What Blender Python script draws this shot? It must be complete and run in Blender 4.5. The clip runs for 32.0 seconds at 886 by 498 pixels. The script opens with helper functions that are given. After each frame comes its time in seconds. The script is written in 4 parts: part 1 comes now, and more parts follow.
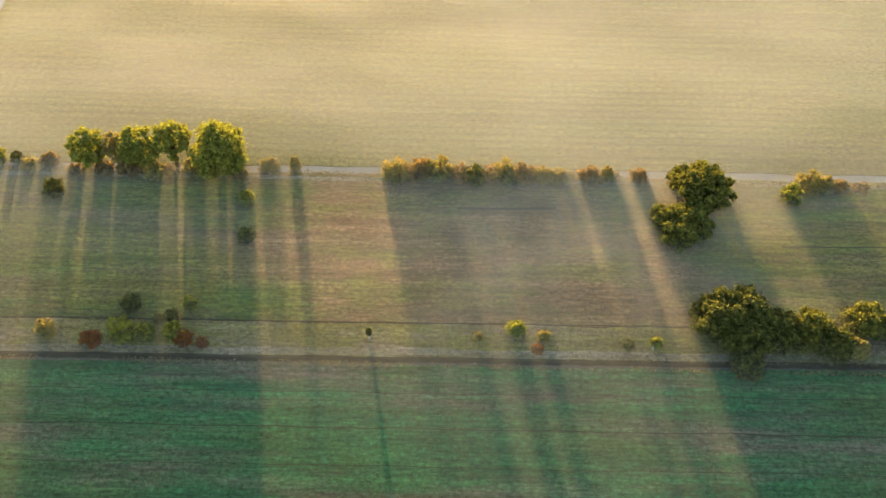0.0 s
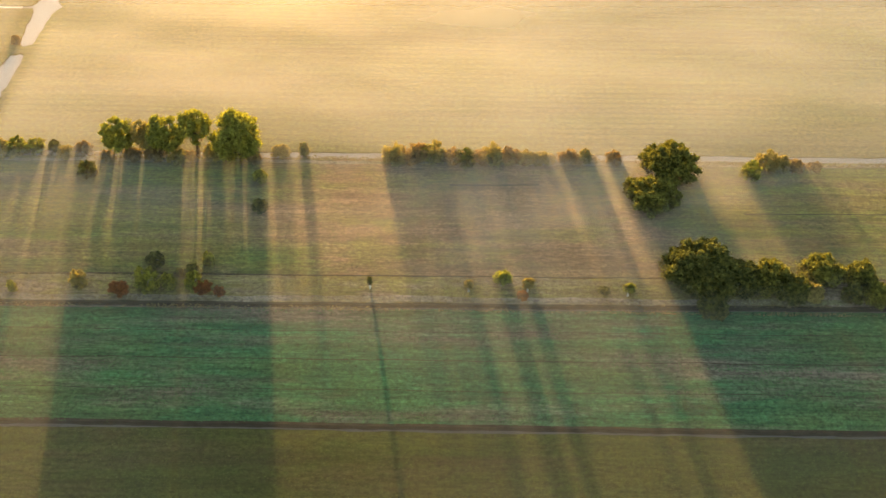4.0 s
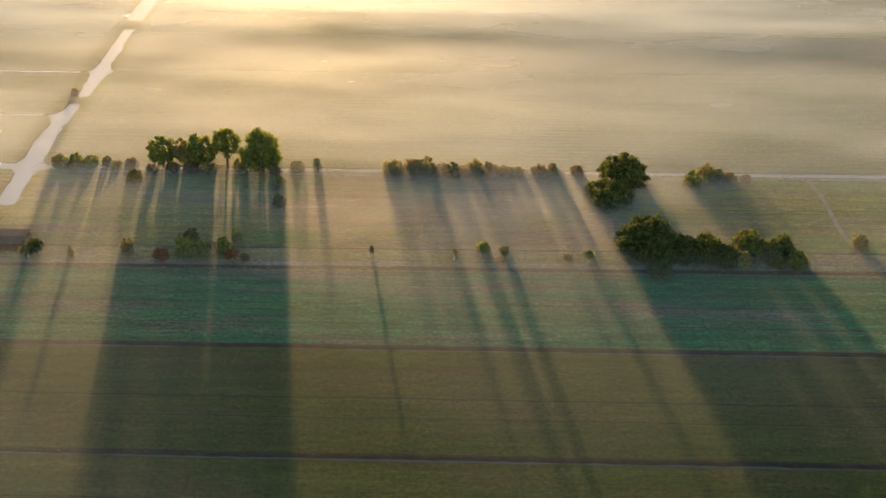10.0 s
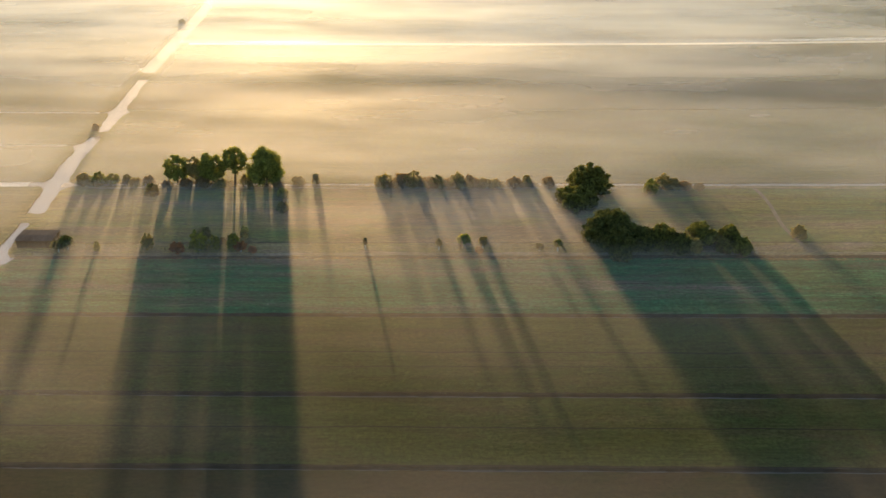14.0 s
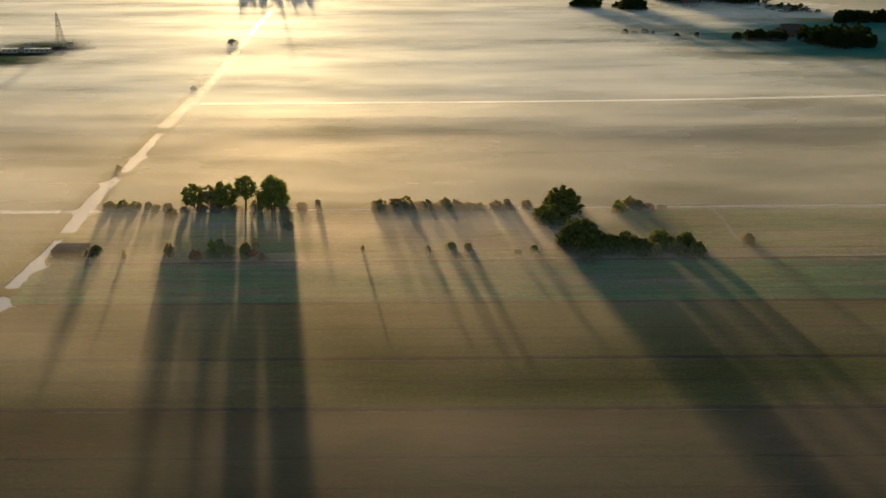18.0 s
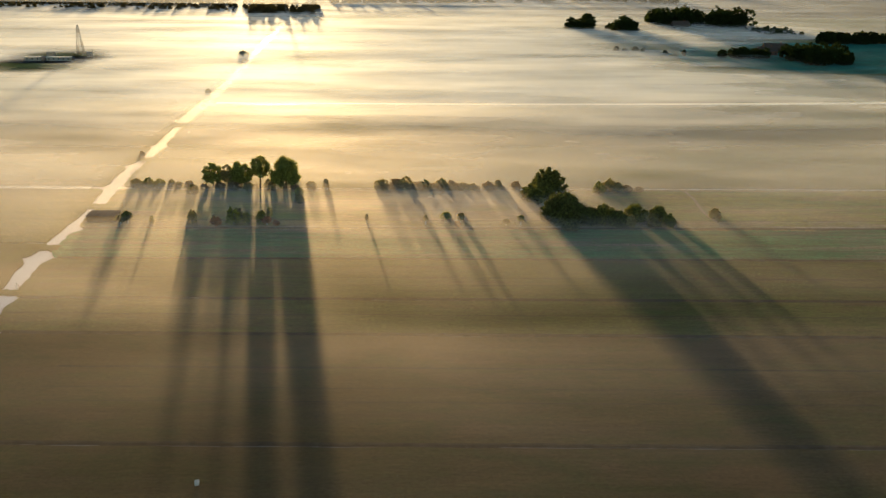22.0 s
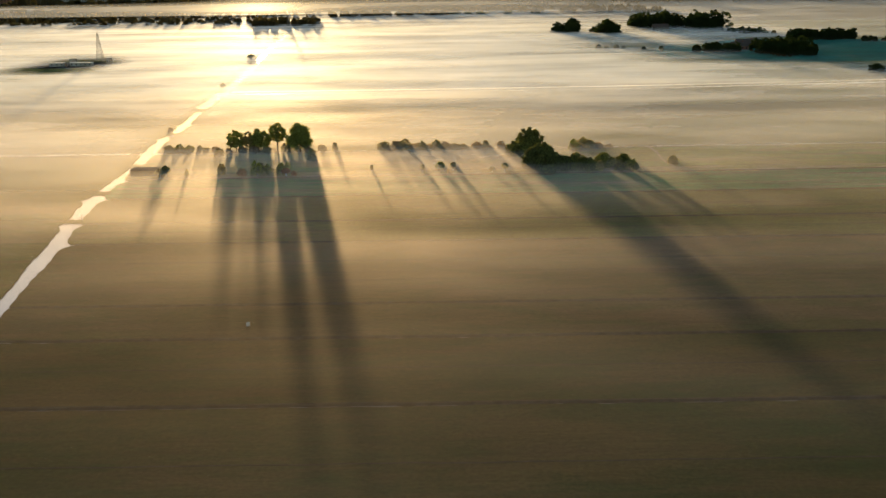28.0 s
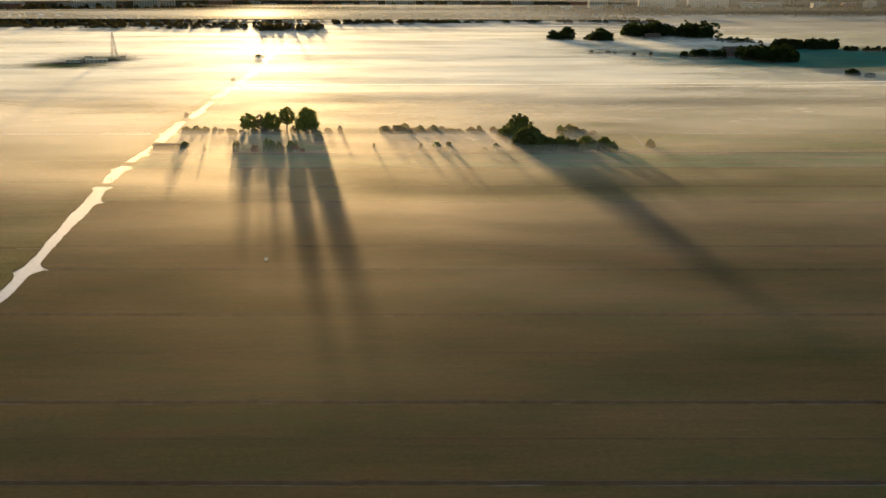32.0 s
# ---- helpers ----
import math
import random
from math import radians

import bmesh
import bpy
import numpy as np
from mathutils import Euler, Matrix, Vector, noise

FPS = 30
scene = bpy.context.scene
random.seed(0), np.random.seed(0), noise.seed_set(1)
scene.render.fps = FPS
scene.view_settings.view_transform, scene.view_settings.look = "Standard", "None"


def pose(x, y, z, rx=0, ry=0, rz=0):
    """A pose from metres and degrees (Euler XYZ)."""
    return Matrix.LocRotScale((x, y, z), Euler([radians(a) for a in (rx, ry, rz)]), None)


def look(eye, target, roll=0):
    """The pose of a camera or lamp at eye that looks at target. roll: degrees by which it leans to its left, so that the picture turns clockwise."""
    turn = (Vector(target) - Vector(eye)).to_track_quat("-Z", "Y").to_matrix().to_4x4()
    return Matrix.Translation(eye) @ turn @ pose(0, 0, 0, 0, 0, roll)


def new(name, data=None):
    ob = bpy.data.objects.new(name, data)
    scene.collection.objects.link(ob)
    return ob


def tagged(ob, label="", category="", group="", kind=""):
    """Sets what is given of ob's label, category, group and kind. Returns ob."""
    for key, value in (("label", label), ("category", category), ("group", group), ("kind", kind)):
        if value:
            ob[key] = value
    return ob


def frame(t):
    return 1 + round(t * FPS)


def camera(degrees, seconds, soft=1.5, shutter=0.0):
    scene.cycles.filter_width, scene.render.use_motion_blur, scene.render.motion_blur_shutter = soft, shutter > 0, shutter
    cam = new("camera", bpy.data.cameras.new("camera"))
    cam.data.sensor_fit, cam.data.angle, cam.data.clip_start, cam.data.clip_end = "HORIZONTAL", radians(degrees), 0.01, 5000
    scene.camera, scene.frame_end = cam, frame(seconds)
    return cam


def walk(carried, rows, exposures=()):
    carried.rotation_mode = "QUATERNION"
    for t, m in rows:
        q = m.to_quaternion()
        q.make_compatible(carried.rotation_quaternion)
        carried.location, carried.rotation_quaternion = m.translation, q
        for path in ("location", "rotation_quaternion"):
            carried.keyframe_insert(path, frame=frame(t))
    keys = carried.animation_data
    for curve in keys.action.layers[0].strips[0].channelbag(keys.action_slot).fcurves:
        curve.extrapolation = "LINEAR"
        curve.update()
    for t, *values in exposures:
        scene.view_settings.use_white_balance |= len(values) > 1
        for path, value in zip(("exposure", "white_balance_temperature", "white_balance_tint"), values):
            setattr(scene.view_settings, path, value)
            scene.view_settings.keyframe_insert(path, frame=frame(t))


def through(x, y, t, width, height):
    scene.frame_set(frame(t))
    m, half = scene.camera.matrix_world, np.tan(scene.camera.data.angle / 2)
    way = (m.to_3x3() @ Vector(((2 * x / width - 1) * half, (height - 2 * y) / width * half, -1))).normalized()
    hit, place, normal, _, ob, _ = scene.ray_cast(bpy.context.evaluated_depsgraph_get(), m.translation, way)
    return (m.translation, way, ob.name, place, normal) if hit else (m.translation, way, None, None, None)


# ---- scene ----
cam = camera(54.5, 32.0)
PATH = [
    (0, (-5.606, 0.506, 132.544), (-5.595, 1.724, 130.958), 1.6),
    (0.5, (-6.044, -3.508, 132.169), (-6.026, -2.273, 130.596), 2.0),
    (1, (-5.595, -6.901, 131.819), (-5.581, -5.654, 130.256), 1.8),
    (1.5, (-4.291, -10.447, 131.541), (-4.29, -9.183, 129.991), 1.4),
    (2, (-3.518, -14.564, 131.122), (-3.525, -13.276, 129.592), 1.1),
    (2.5, (-3.847, -18.377, 130.777), (-3.849, -17.055, 129.276), 1.0),
    (3, (-3.434, -22.608, 130.099), (-3.438, -21.259, 128.622), 0.8),
    (3.5, (-3.606, -26.74, 129.22), (-3.605, -25.374, 127.76), 0.9),
    (5.5, (-2.525, -44.544, 126.036), (-2.527, -43.056, 124.7), 0.4),
    (6, (-2.028, -48.758, 125.333), (-2.034, -47.233, 124.039), 0.1),
    (6.5, (-1.249, -53.382, 124.766), (-1.261, -51.82, 123.517), -0.2),
    (7, (-1.439, -57.771, 123.873), (-1.447, -56.187, 122.652), 0.1),
    (7.5, (-2.014, -62.312, 122.972), (-2.015, -60.717, 121.765), 0.5),
    (8, (-2.181, -66.697, 122.218), (-2.178, -65.094, 121.023), 0.7),
    (8.5, (-1.801, -70.707, 121.461), (-1.799, -69.096, 120.276), 0.7),
    (9, (-1.801, -74.959, 120.615), (-1.797, -73.341, 119.44), 0.8),
    (9.5, (-1.825, -79.022, 119.684), (-1.819, -77.395, 118.521), 0.8),
    (10, (-1.563, -83.45, 118.746), (-1.556, -81.814, 117.596), 1.0),
    (10.5, (-1.325, -87.504, 117.543), (-1.317, -85.858, 116.407), 1.0),
    (11, (-1.217, -91.995, 116.497), (-1.207, -90.334, 115.384), 0.9),
    (11.5, (-1.367, -96.149, 115.651), (-1.352, -94.473, 114.559), 0.9),
    (12, (-0.871, -100.747, 114.834), (-0.856, -99.057, 113.765), 0.9),
    (12.5, (-0.744, -104.568, 113.825), (-0.728, -102.865, 112.776), 0.8),
    (13, (-0.626, -109.215, 112.748), (-0.604, -107.496, 111.726), 0.8),
    (13.5, (-0.435, -113.602, 111.551), (-0.412, -111.867, 110.557), 0.7),
    (14, (0.058, -118.213, 110.485), (0.083, -116.463, 109.518), 0.5),
    (14.5, (0.364, -122.535, 109.423), (0.39, -120.771, 108.481), 0.4),
    (16.5, (1.53, -141.002, 104.023), (1.561, -139.186, 103.187), 0.0),
    (17, (1.444, -145.447, 102.824), (1.477, -143.619, 102.014), -0.0),
    (17.5, (1.525, -149.89, 101.682), (1.561, -148.05, 100.898), -0.1),
    (18, (1.609, -154.601, 100.602), (1.645, -152.755, 99.832), 0.0),
    (18.5, (1.704, -158.619, 99.61), (1.741, -156.77, 98.849), 0.1),
    (19, (1.9, -163.017, 98.666), (1.936, -161.164, 97.913), 0.3),
    (19.5, (1.985, -166.938, 97.816), (2.022, -165.082, 97.071), 0.4),
    (20, (2.173, -171.383, 96.787), (2.211, -169.524, 96.053), 0.5),
    (20.5, (2.219, -175.4, 95.956), (2.256, -173.537, 95.229), 0.5),
    (21, (2.307, -179.801, 95.087), (2.343, -177.935, 94.368), 0.5),
    (21.5, (2.393, -183.661, 93.894), (2.429, -181.792, 93.184), 0.5),
    (22, (2.338, -187.968, 92.721), (2.375, -186.096, 92.016), 0.6),
    (22.5, (2.265, -192.308, 91.873), (2.303, -190.436, 91.171), 0.5),
    (23, (2.238, -196.663, 90.899), (2.277, -194.79, 90.199), 0.4),
    (23.5, (2.302, -200.826, 89.933), (2.34, -198.953, 89.234), 0.4),
    (24, (2.259, -205.165, 88.828), (2.298, -203.292, 88.129), 0.4),
    (24.5, (2.438, -209.381, 87.877), (2.476, -207.507, 87.178), 0.4),
    (25, (2.432, -213.745, 86.835), (2.471, -211.871, 86.136), 0.4),
    (25.5, (2.385, -217.778, 85.77), (2.424, -215.904, 85.072), 0.5),
    (27.5, (2.848, -235.846, 81.215), (2.885, -233.958, 80.555), -0.4),
    (28, (2.839, -240.246, 80.003), (2.877, -238.356, 79.35), -0.6),
    (28.5, (2.932, -245.299, 79.058), (2.971, -243.407, 78.412), -0.6),
    (29, (3.047, -249.63, 78.011), (3.085, -247.736, 77.37), -0.5),
    (29.5, (3.038, -253.723, 76.897), (3.078, -251.827, 76.261), -0.2),
    (30, (3.141, -257.819, 75.773), (3.181, -255.922, 75.142), -0.1),
    (30.5, (3.101, -261.903, 74.493), (3.143, -260.004, 73.868), 0.1),
    (31, (3.101, -265.805, 73.697), (3.144, -263.905, 73.074), 0.1),
    (31.5, (3.191, -269.712, 73.004), (3.234, -267.811, 72.383), 0.1),
    (32, (3.326, -273.812, 72.795), (3.369, -271.911, 72.175), 0.2),
]
EXPOSURES = ((0.0, 2.87, 7000, 0), (1.0, 2.93, 7500, 0), (2.0, 2.92, 8100, 3), (3.0, 2.86, 8300, 5), (6.0, 2.43, 6600, 6), (7.0, 2.05, 6400, 6), (9.0, 2.08, 6000, 6), (12.0, 2.03, 5800, 4), (14.0, 1.77, 5700, 5), (17.0, 1.22, 5900, 2), (20.0, 1.29, 5800, 2), (24.0, 1.67, 5800, 2), (28.0, 1.6, 5900, 4), (32.0, 1.68, 6000, 4))
walk(cam, [(t, look(eye, target, roll)) for t, eye, target, roll in PATH], EXPOSURES)

# ---- light ----
SUN_EL, SUN_AZ = radians(2.8), radians(10.3)      # azimuth: degrees west of straight ahead (+y)
to_sun = Vector((-math.sin(SUN_AZ) * math.cos(SUN_EL), math.cos(SUN_AZ) * math.cos(SUN_EL), math.sin(SUN_EL)))
world = bpy.data.worlds.new("morning_sky")
scene.world = world
world.use_nodes = True
wn = world.node_tree.nodes
sky = wn.new("ShaderNodeTexSky")
sky.sky_type, sky.sun_disc, sky.sun_elevation, sky.sun_rotation = "NISHITA", False, SUN_EL, -SUN_AZ
sky.air_density, sky.dust_density = 1.0, 1.5
wn["Background"].inputs["Strength"].default_value = 0.13
world.node_tree.links.new(sky.outputs[0], wn["Background"].inputs["Color"])
sun = new("sun", bpy.data.lights.new("sun", "SUN"))
sun.data.energy, sun.data.angle, sun.data.color = 5.0, radians(1.0), (1.0, 0.66, 0.30)
sun.matrix_world = look((0, 0, 300), Vector((0, 0, 300)) - to_sun)


# ---- materials ----
def mat(name):
    m = bpy.data.materials.new(name)
    m.use_nodes = True
    nt = m.node_tree
    nt.nodes.remove(nt.nodes["Principled BSDF"])
    return m, nt, nt.nodes["Material Output"]


def nd(nt, kind, **kw):
    n = nt.nodes.new(kind)
    for k, v in kw.items():
        n.inputs[k.replace("_", " ")].default_value = v
    return n


def noise_at(nt, scale, detail=4.0, rough=0.6, stretch=(1, 1, 1)):
    """Noise over world places, stretched."""
    geo = nt.nodes.new("ShaderNodeNewGeometry")
    mul = nt.nodes.new("ShaderNodeVectorMath")
    mul.operation = "MULTIPLY"
    mul.inputs[1].default_value = stretch
    nt.links.new(geo.outputs["Position"], mul.inputs[0])
    n = nd(nt, "ShaderNodeTexNoise", Scale=scale, Detail=detail, Roughness=rough)
    nt.links.new(mul.outputs[0], n.inputs["Vector"])
    return n.outputs["Fac"]


def ramp(nt, src, stops):
    r = nt.nodes.new("ShaderNodeValToRGB")
    while len(r.color_ramp.elements) < len(stops):
        r.color_ramp.elements.new(0.5)
    for e, (p, c) in zip(r.color_ramp.elements, stops):
        e.position, e.color = p, (c if len(c) == 4 else (*c, 1))
    nt.links.new(src, r.inputs[0])
    return r.outputs[0]


def grey(v):
    return (v, v, v, 1)


def mixc(nt, fac, a, b, how="MIX"):
    m = nt.nodes.new("ShaderNodeMix")
    m.data_type, m.blend_type = "RGBA", how
    for sock, v in ((m.inputs[0], fac), (m.inputs[6], a), (m.inputs[7], b)):
        if hasattr(v, "is_linked"):
            nt.links.new(v, sock)
        else:
            sock.default_value = v
    return m.outputs[2]


def math_node(nt, op, a, b=None, clamp=False):
    m = nt.nodes.new("ShaderNodeMath")
    m.operation, m.use_clamp = op, clamp
    for sock, v in zip(m.inputs, (a, b)):
        if v is None:
            continue
        if hasattr(v, "is_linked"):
            nt.links.new(v, sock)
        else:
            sock.default_value = v
    return m.outputs[0]


def surface(name, stops, scale=0.5, stretch=(1, 1, 1), fine=6.0, rough=0.9, bump=0.15, sheen=0.0, metal=0.0):
    """A plain weathered surface: colour by broad noise, broken by fine noise, with relief."""
    m, nt, out = mat(name)
    broad = noise_at(nt, scale, 5, 0.6, stretch)
    small = noise_at(nt, fine, 5, 0.7, stretch)
    col = ramp(nt, broad, stops)
    col = mixc(nt, 0.55, col, ramp(nt, small, [(0.25, grey(0.35)), (0.75, grey(1.0))]), "MULTIPLY")
    b = nd(nt, "ShaderNodeBsdfPrincipled", Roughness=rough, Metallic=metal)
    b.inputs["Specular IOR Level"].default_value = 0.5 if rough < 0.55 else 0.0
    if sheen:
        b.inputs["Sheen Weight"].default_value = sheen
    nt.links.new(col, b.inputs["Base Color"])
    if bump:
        bp = nd(nt, "ShaderNodeBump", Strength=bump, Distance=0.1)
        nt.links.new(small, bp.inputs["Height"])
        nt.links.new(bp.outputs[0], b.inputs["Normal"])
    nt.links.new(b.outputs[0], out.inputs[0])
    return m


def leaf_material(name, dark, light, through=0.45):
    """Leaves that let light through: sprays of differing tone, in clumps of differing tone."""
    m, nt, out = mat(name)
    geo = nt.nodes.new("ShaderNodeNewGeometry")
    info = nt.nodes.new("ShaderNodeObjectInfo")
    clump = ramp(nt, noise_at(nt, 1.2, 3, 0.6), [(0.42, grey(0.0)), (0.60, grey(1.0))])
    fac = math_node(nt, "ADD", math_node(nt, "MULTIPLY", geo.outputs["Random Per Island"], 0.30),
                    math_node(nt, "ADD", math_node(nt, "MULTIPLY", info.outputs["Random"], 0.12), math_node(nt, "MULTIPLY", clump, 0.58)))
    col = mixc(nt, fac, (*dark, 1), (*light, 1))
    d = nt.nodes.new("ShaderNodeBsdfDiffuse")
    tr = nt.nodes.new("ShaderNodeBsdfTranslucent")
    nt.links.new(col, d.inputs[0])
    nt.links.new(mixc(nt, 1.0, col, (1.0, 0.93, 0.45, 1), "MULTIPLY"), tr.inputs[0])
    mx = nd(nt, "ShaderNodeMixShader", Fac=through)
    nt.links.new(d.outputs[0], mx.inputs[1])
    nt.links.new(tr.outputs[0], mx.inputs[2])
    nt.links.new(mx.outputs[0], out.inputs[0])
    return m


MIST_LEAN = 0.14


def mist_material(name, low, high, scale, stretch, lobe=0.85, gloss=0.35, offset=0.0, most=0.6, sheen=0.62, sheen_y=None, by_y=None, by_x=None, lustre=0.8, body=(0.9, 0.9, 0.9, 1)):
    """Thin ground mist: lets most light through, scatters the rest, mainly onwards."""
    m, nt, out = mat(name)
    wisps = noise_at(nt, scale, 3, 0.5, stretch)
    banks = noise_at(nt, scale * 0.22, 3, 0.5, (1, 1, 1))
    w = math_node(nt, "ADD", math_node(nt, "MULTIPLY", wisps, 0.6), math_node(nt, "MULTIPLY", banks, 0.4))
    alpha = ramp(nt, math_node(nt, "ADD", w, offset), [(low, grey(0.0)), (high, grey(1.0))])
    # the mist lies thin over the near fields, thicker over the far wet meadows, with an open band between
    geo = nt.nodes.new("ShaderNodeNewGeometry")
    sep = nt.nodes.new("ShaderNodeSeparateXYZ")
    nt.links.new(geo.outputs["Position"], sep.inputs[0])
    # the far ditches bend away northwards as they run east
    run = math_node(nt, "MAXIMUM", sep.outputs[0], 0.0)
    bent = math_node(nt, "SUBTRACT", sep.outputs[1], math_node(nt, "MULTIPLY", math_node(nt, "POWER", math_node(nt, "MINIMUM", run, 300.0), 2.0), 0.00016))
    along = math_node(nt, "DIVIDE", math_node(nt, "ADD", sep.outputs[1], 400.0), 1600.0)
    far = math_node(nt, "DIVIDE", math_node(nt, "ADD", bent, 400.0), 1600.0)
    depth = ramp(nt, far, by_y or MIST_BY_Y)
    alpha = math_node(nt, "MULTIPLY", alpha, depth)
    alpha = math_node(nt, "MULTIPLY", alpha, most, clamp=True)
    opened = math_node(nt, "ADD", 1.0, 0.0)
    # less mist over the open water of the canal
    mid = ramp(nt, along, [(0.208, grey(0.875)), (0.2625, grey(0.683)), (0.289, grey(0.62)), (0.315, grey(0.613)), (0.3675, grey(0.558)), (0.454, grey(0.49)), (0.533, grey(0.358)), (0.669, grey(0.175))])
    mid = math_node(nt, "ADD", math_node(nt, "MULTIPLY", mid, 60.0), -150.0)
    off = math_node(nt, "ABSOLUTE", math_node(nt, "SUBTRACT", sep.outputs[0], mid))
    alpha = math_node(nt, "MULTIPLY", alpha, ramp(nt, math_node(nt, "DIVIDE", off, 12.0), [(0.25, grey(0.35)), (0.6, grey(1.0))]))
    for cx, cy, rx, ry, how in CLEARINGS:
        ex = math_node(nt, "POWER", math_node(nt, "ABSOLUTE", math_node(nt, "DIVIDE", math_node(nt, "SUBTRACT", sep.outputs[0], cx), rx)), 2.0)
        ey = math_node(nt, "POWER", math_node(nt, "ABSOLUTE", math_node(nt, "DIVIDE", math_node(nt, "SUBTRACT", sep.outputs[1], cy), ry)), 2.0)
        r = math_node(nt, "ADD", math_node(nt, "ADD", ex, ey), math_node(nt, "MULTIPLY", math_node(nt, "SUBTRACT", wisps, 0.5), 2.5))
        shut = ramp(nt, math_node(nt, "MULTIPLY", r, 0.5), [(0.2, grey(1 - how)), (0.65, grey(1.0))])
        opened = math_node(nt, "MULTIPLY", opened, shut)
    alpha = math_node(nt, "MULTIPLY", alpha, opened)
    east = math_node(nt, "DIVIDE", math_node(nt, "ADD", sep.outputs[0], 200.0), 800.0)
    thins = ramp(nt, east, by_x or SHEEN_BY_X)
    if not by_x:
        thins = mixc(nt, ramp(nt, far, [(0.385, grey(0.0)), (0.42, grey(1.0))]), thins, ramp(nt, east, FAR_BY_X))
    alpha = math_node(nt, "MULTIPLY", alpha, thins if by_x else ramp(nt, east, FAR_BY_X))
    # droplets catch the low light from all sides, so the scattering leans towards the sun
    lean = nt.nodes.new("ShaderNodeCombineXYZ")
    for sock, v in zip(lean.inputs, Vector((to_sun.x * MIST_LEAN, to_sun.y * MIST_LEAN, 1.0)).normalized()):
        sock.default_value = v
    d = nd(nt, "ShaderNodeBsdfDiffuse", Color=body)
    nt.links.new(lean.outputs[0], d.inputs["Normal"])
    tr = nd(nt, "ShaderNodeBsdfTranslucent", Color=body)
    half = nd(nt, "ShaderNodeMixShader", Fac=0.5)
    nt.links.new(d.outputs[0], half.inputs[1])
    nt.links.new(tr.outputs[0], half.inputs[2])
    gl = nd(nt, "ShaderNodeBsdfGlossy", Color=body, Roughness=lobe)
    whole = nd(nt, "ShaderNodeMixShader", Fac=gloss)
    nt.links.new(half.outputs[0], whole.inputs[1])
    nt.links.new(gl.outputs[0], whole.inputs[2])
    clear = nt.nodes.new("ShaderNodeBsdfTransparent")
    mx = nt.nodes.new("ShaderNodeMixShader")
    nt.links.new(alpha, mx.inputs[0])
    nt.links.new(clear.outputs[0], mx.inputs[1])
    nt.links.new(whole.outputs[0], mx.inputs[2])
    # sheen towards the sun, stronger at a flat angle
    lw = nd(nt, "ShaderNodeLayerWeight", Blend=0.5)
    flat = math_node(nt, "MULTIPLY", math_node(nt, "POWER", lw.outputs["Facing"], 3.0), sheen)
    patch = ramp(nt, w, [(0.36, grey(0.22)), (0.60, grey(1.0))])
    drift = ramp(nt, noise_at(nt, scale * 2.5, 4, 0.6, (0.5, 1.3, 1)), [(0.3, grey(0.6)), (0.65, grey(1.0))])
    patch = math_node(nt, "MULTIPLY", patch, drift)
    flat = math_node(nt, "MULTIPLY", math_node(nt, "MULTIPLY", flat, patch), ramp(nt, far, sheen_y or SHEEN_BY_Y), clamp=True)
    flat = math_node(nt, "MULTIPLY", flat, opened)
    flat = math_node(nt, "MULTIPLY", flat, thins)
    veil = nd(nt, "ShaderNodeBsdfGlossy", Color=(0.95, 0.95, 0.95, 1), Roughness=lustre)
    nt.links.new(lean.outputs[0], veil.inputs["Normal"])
    # warm light put into the thin near mist's colour; the far mist stays white
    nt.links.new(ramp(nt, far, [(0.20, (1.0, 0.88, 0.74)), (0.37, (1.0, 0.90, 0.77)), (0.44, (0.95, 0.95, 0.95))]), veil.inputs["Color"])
    top = nt.nodes.new("ShaderNodeMixShader")
    nt.links.new(flat, top.inputs[0])
    nt.links.new(mx.outputs[0], top.inputs[1])
    nt.links.new(veil.outputs[0], top.inputs[2])
    nt.links.new(top.outputs[0], out.inputs[0])
    return m


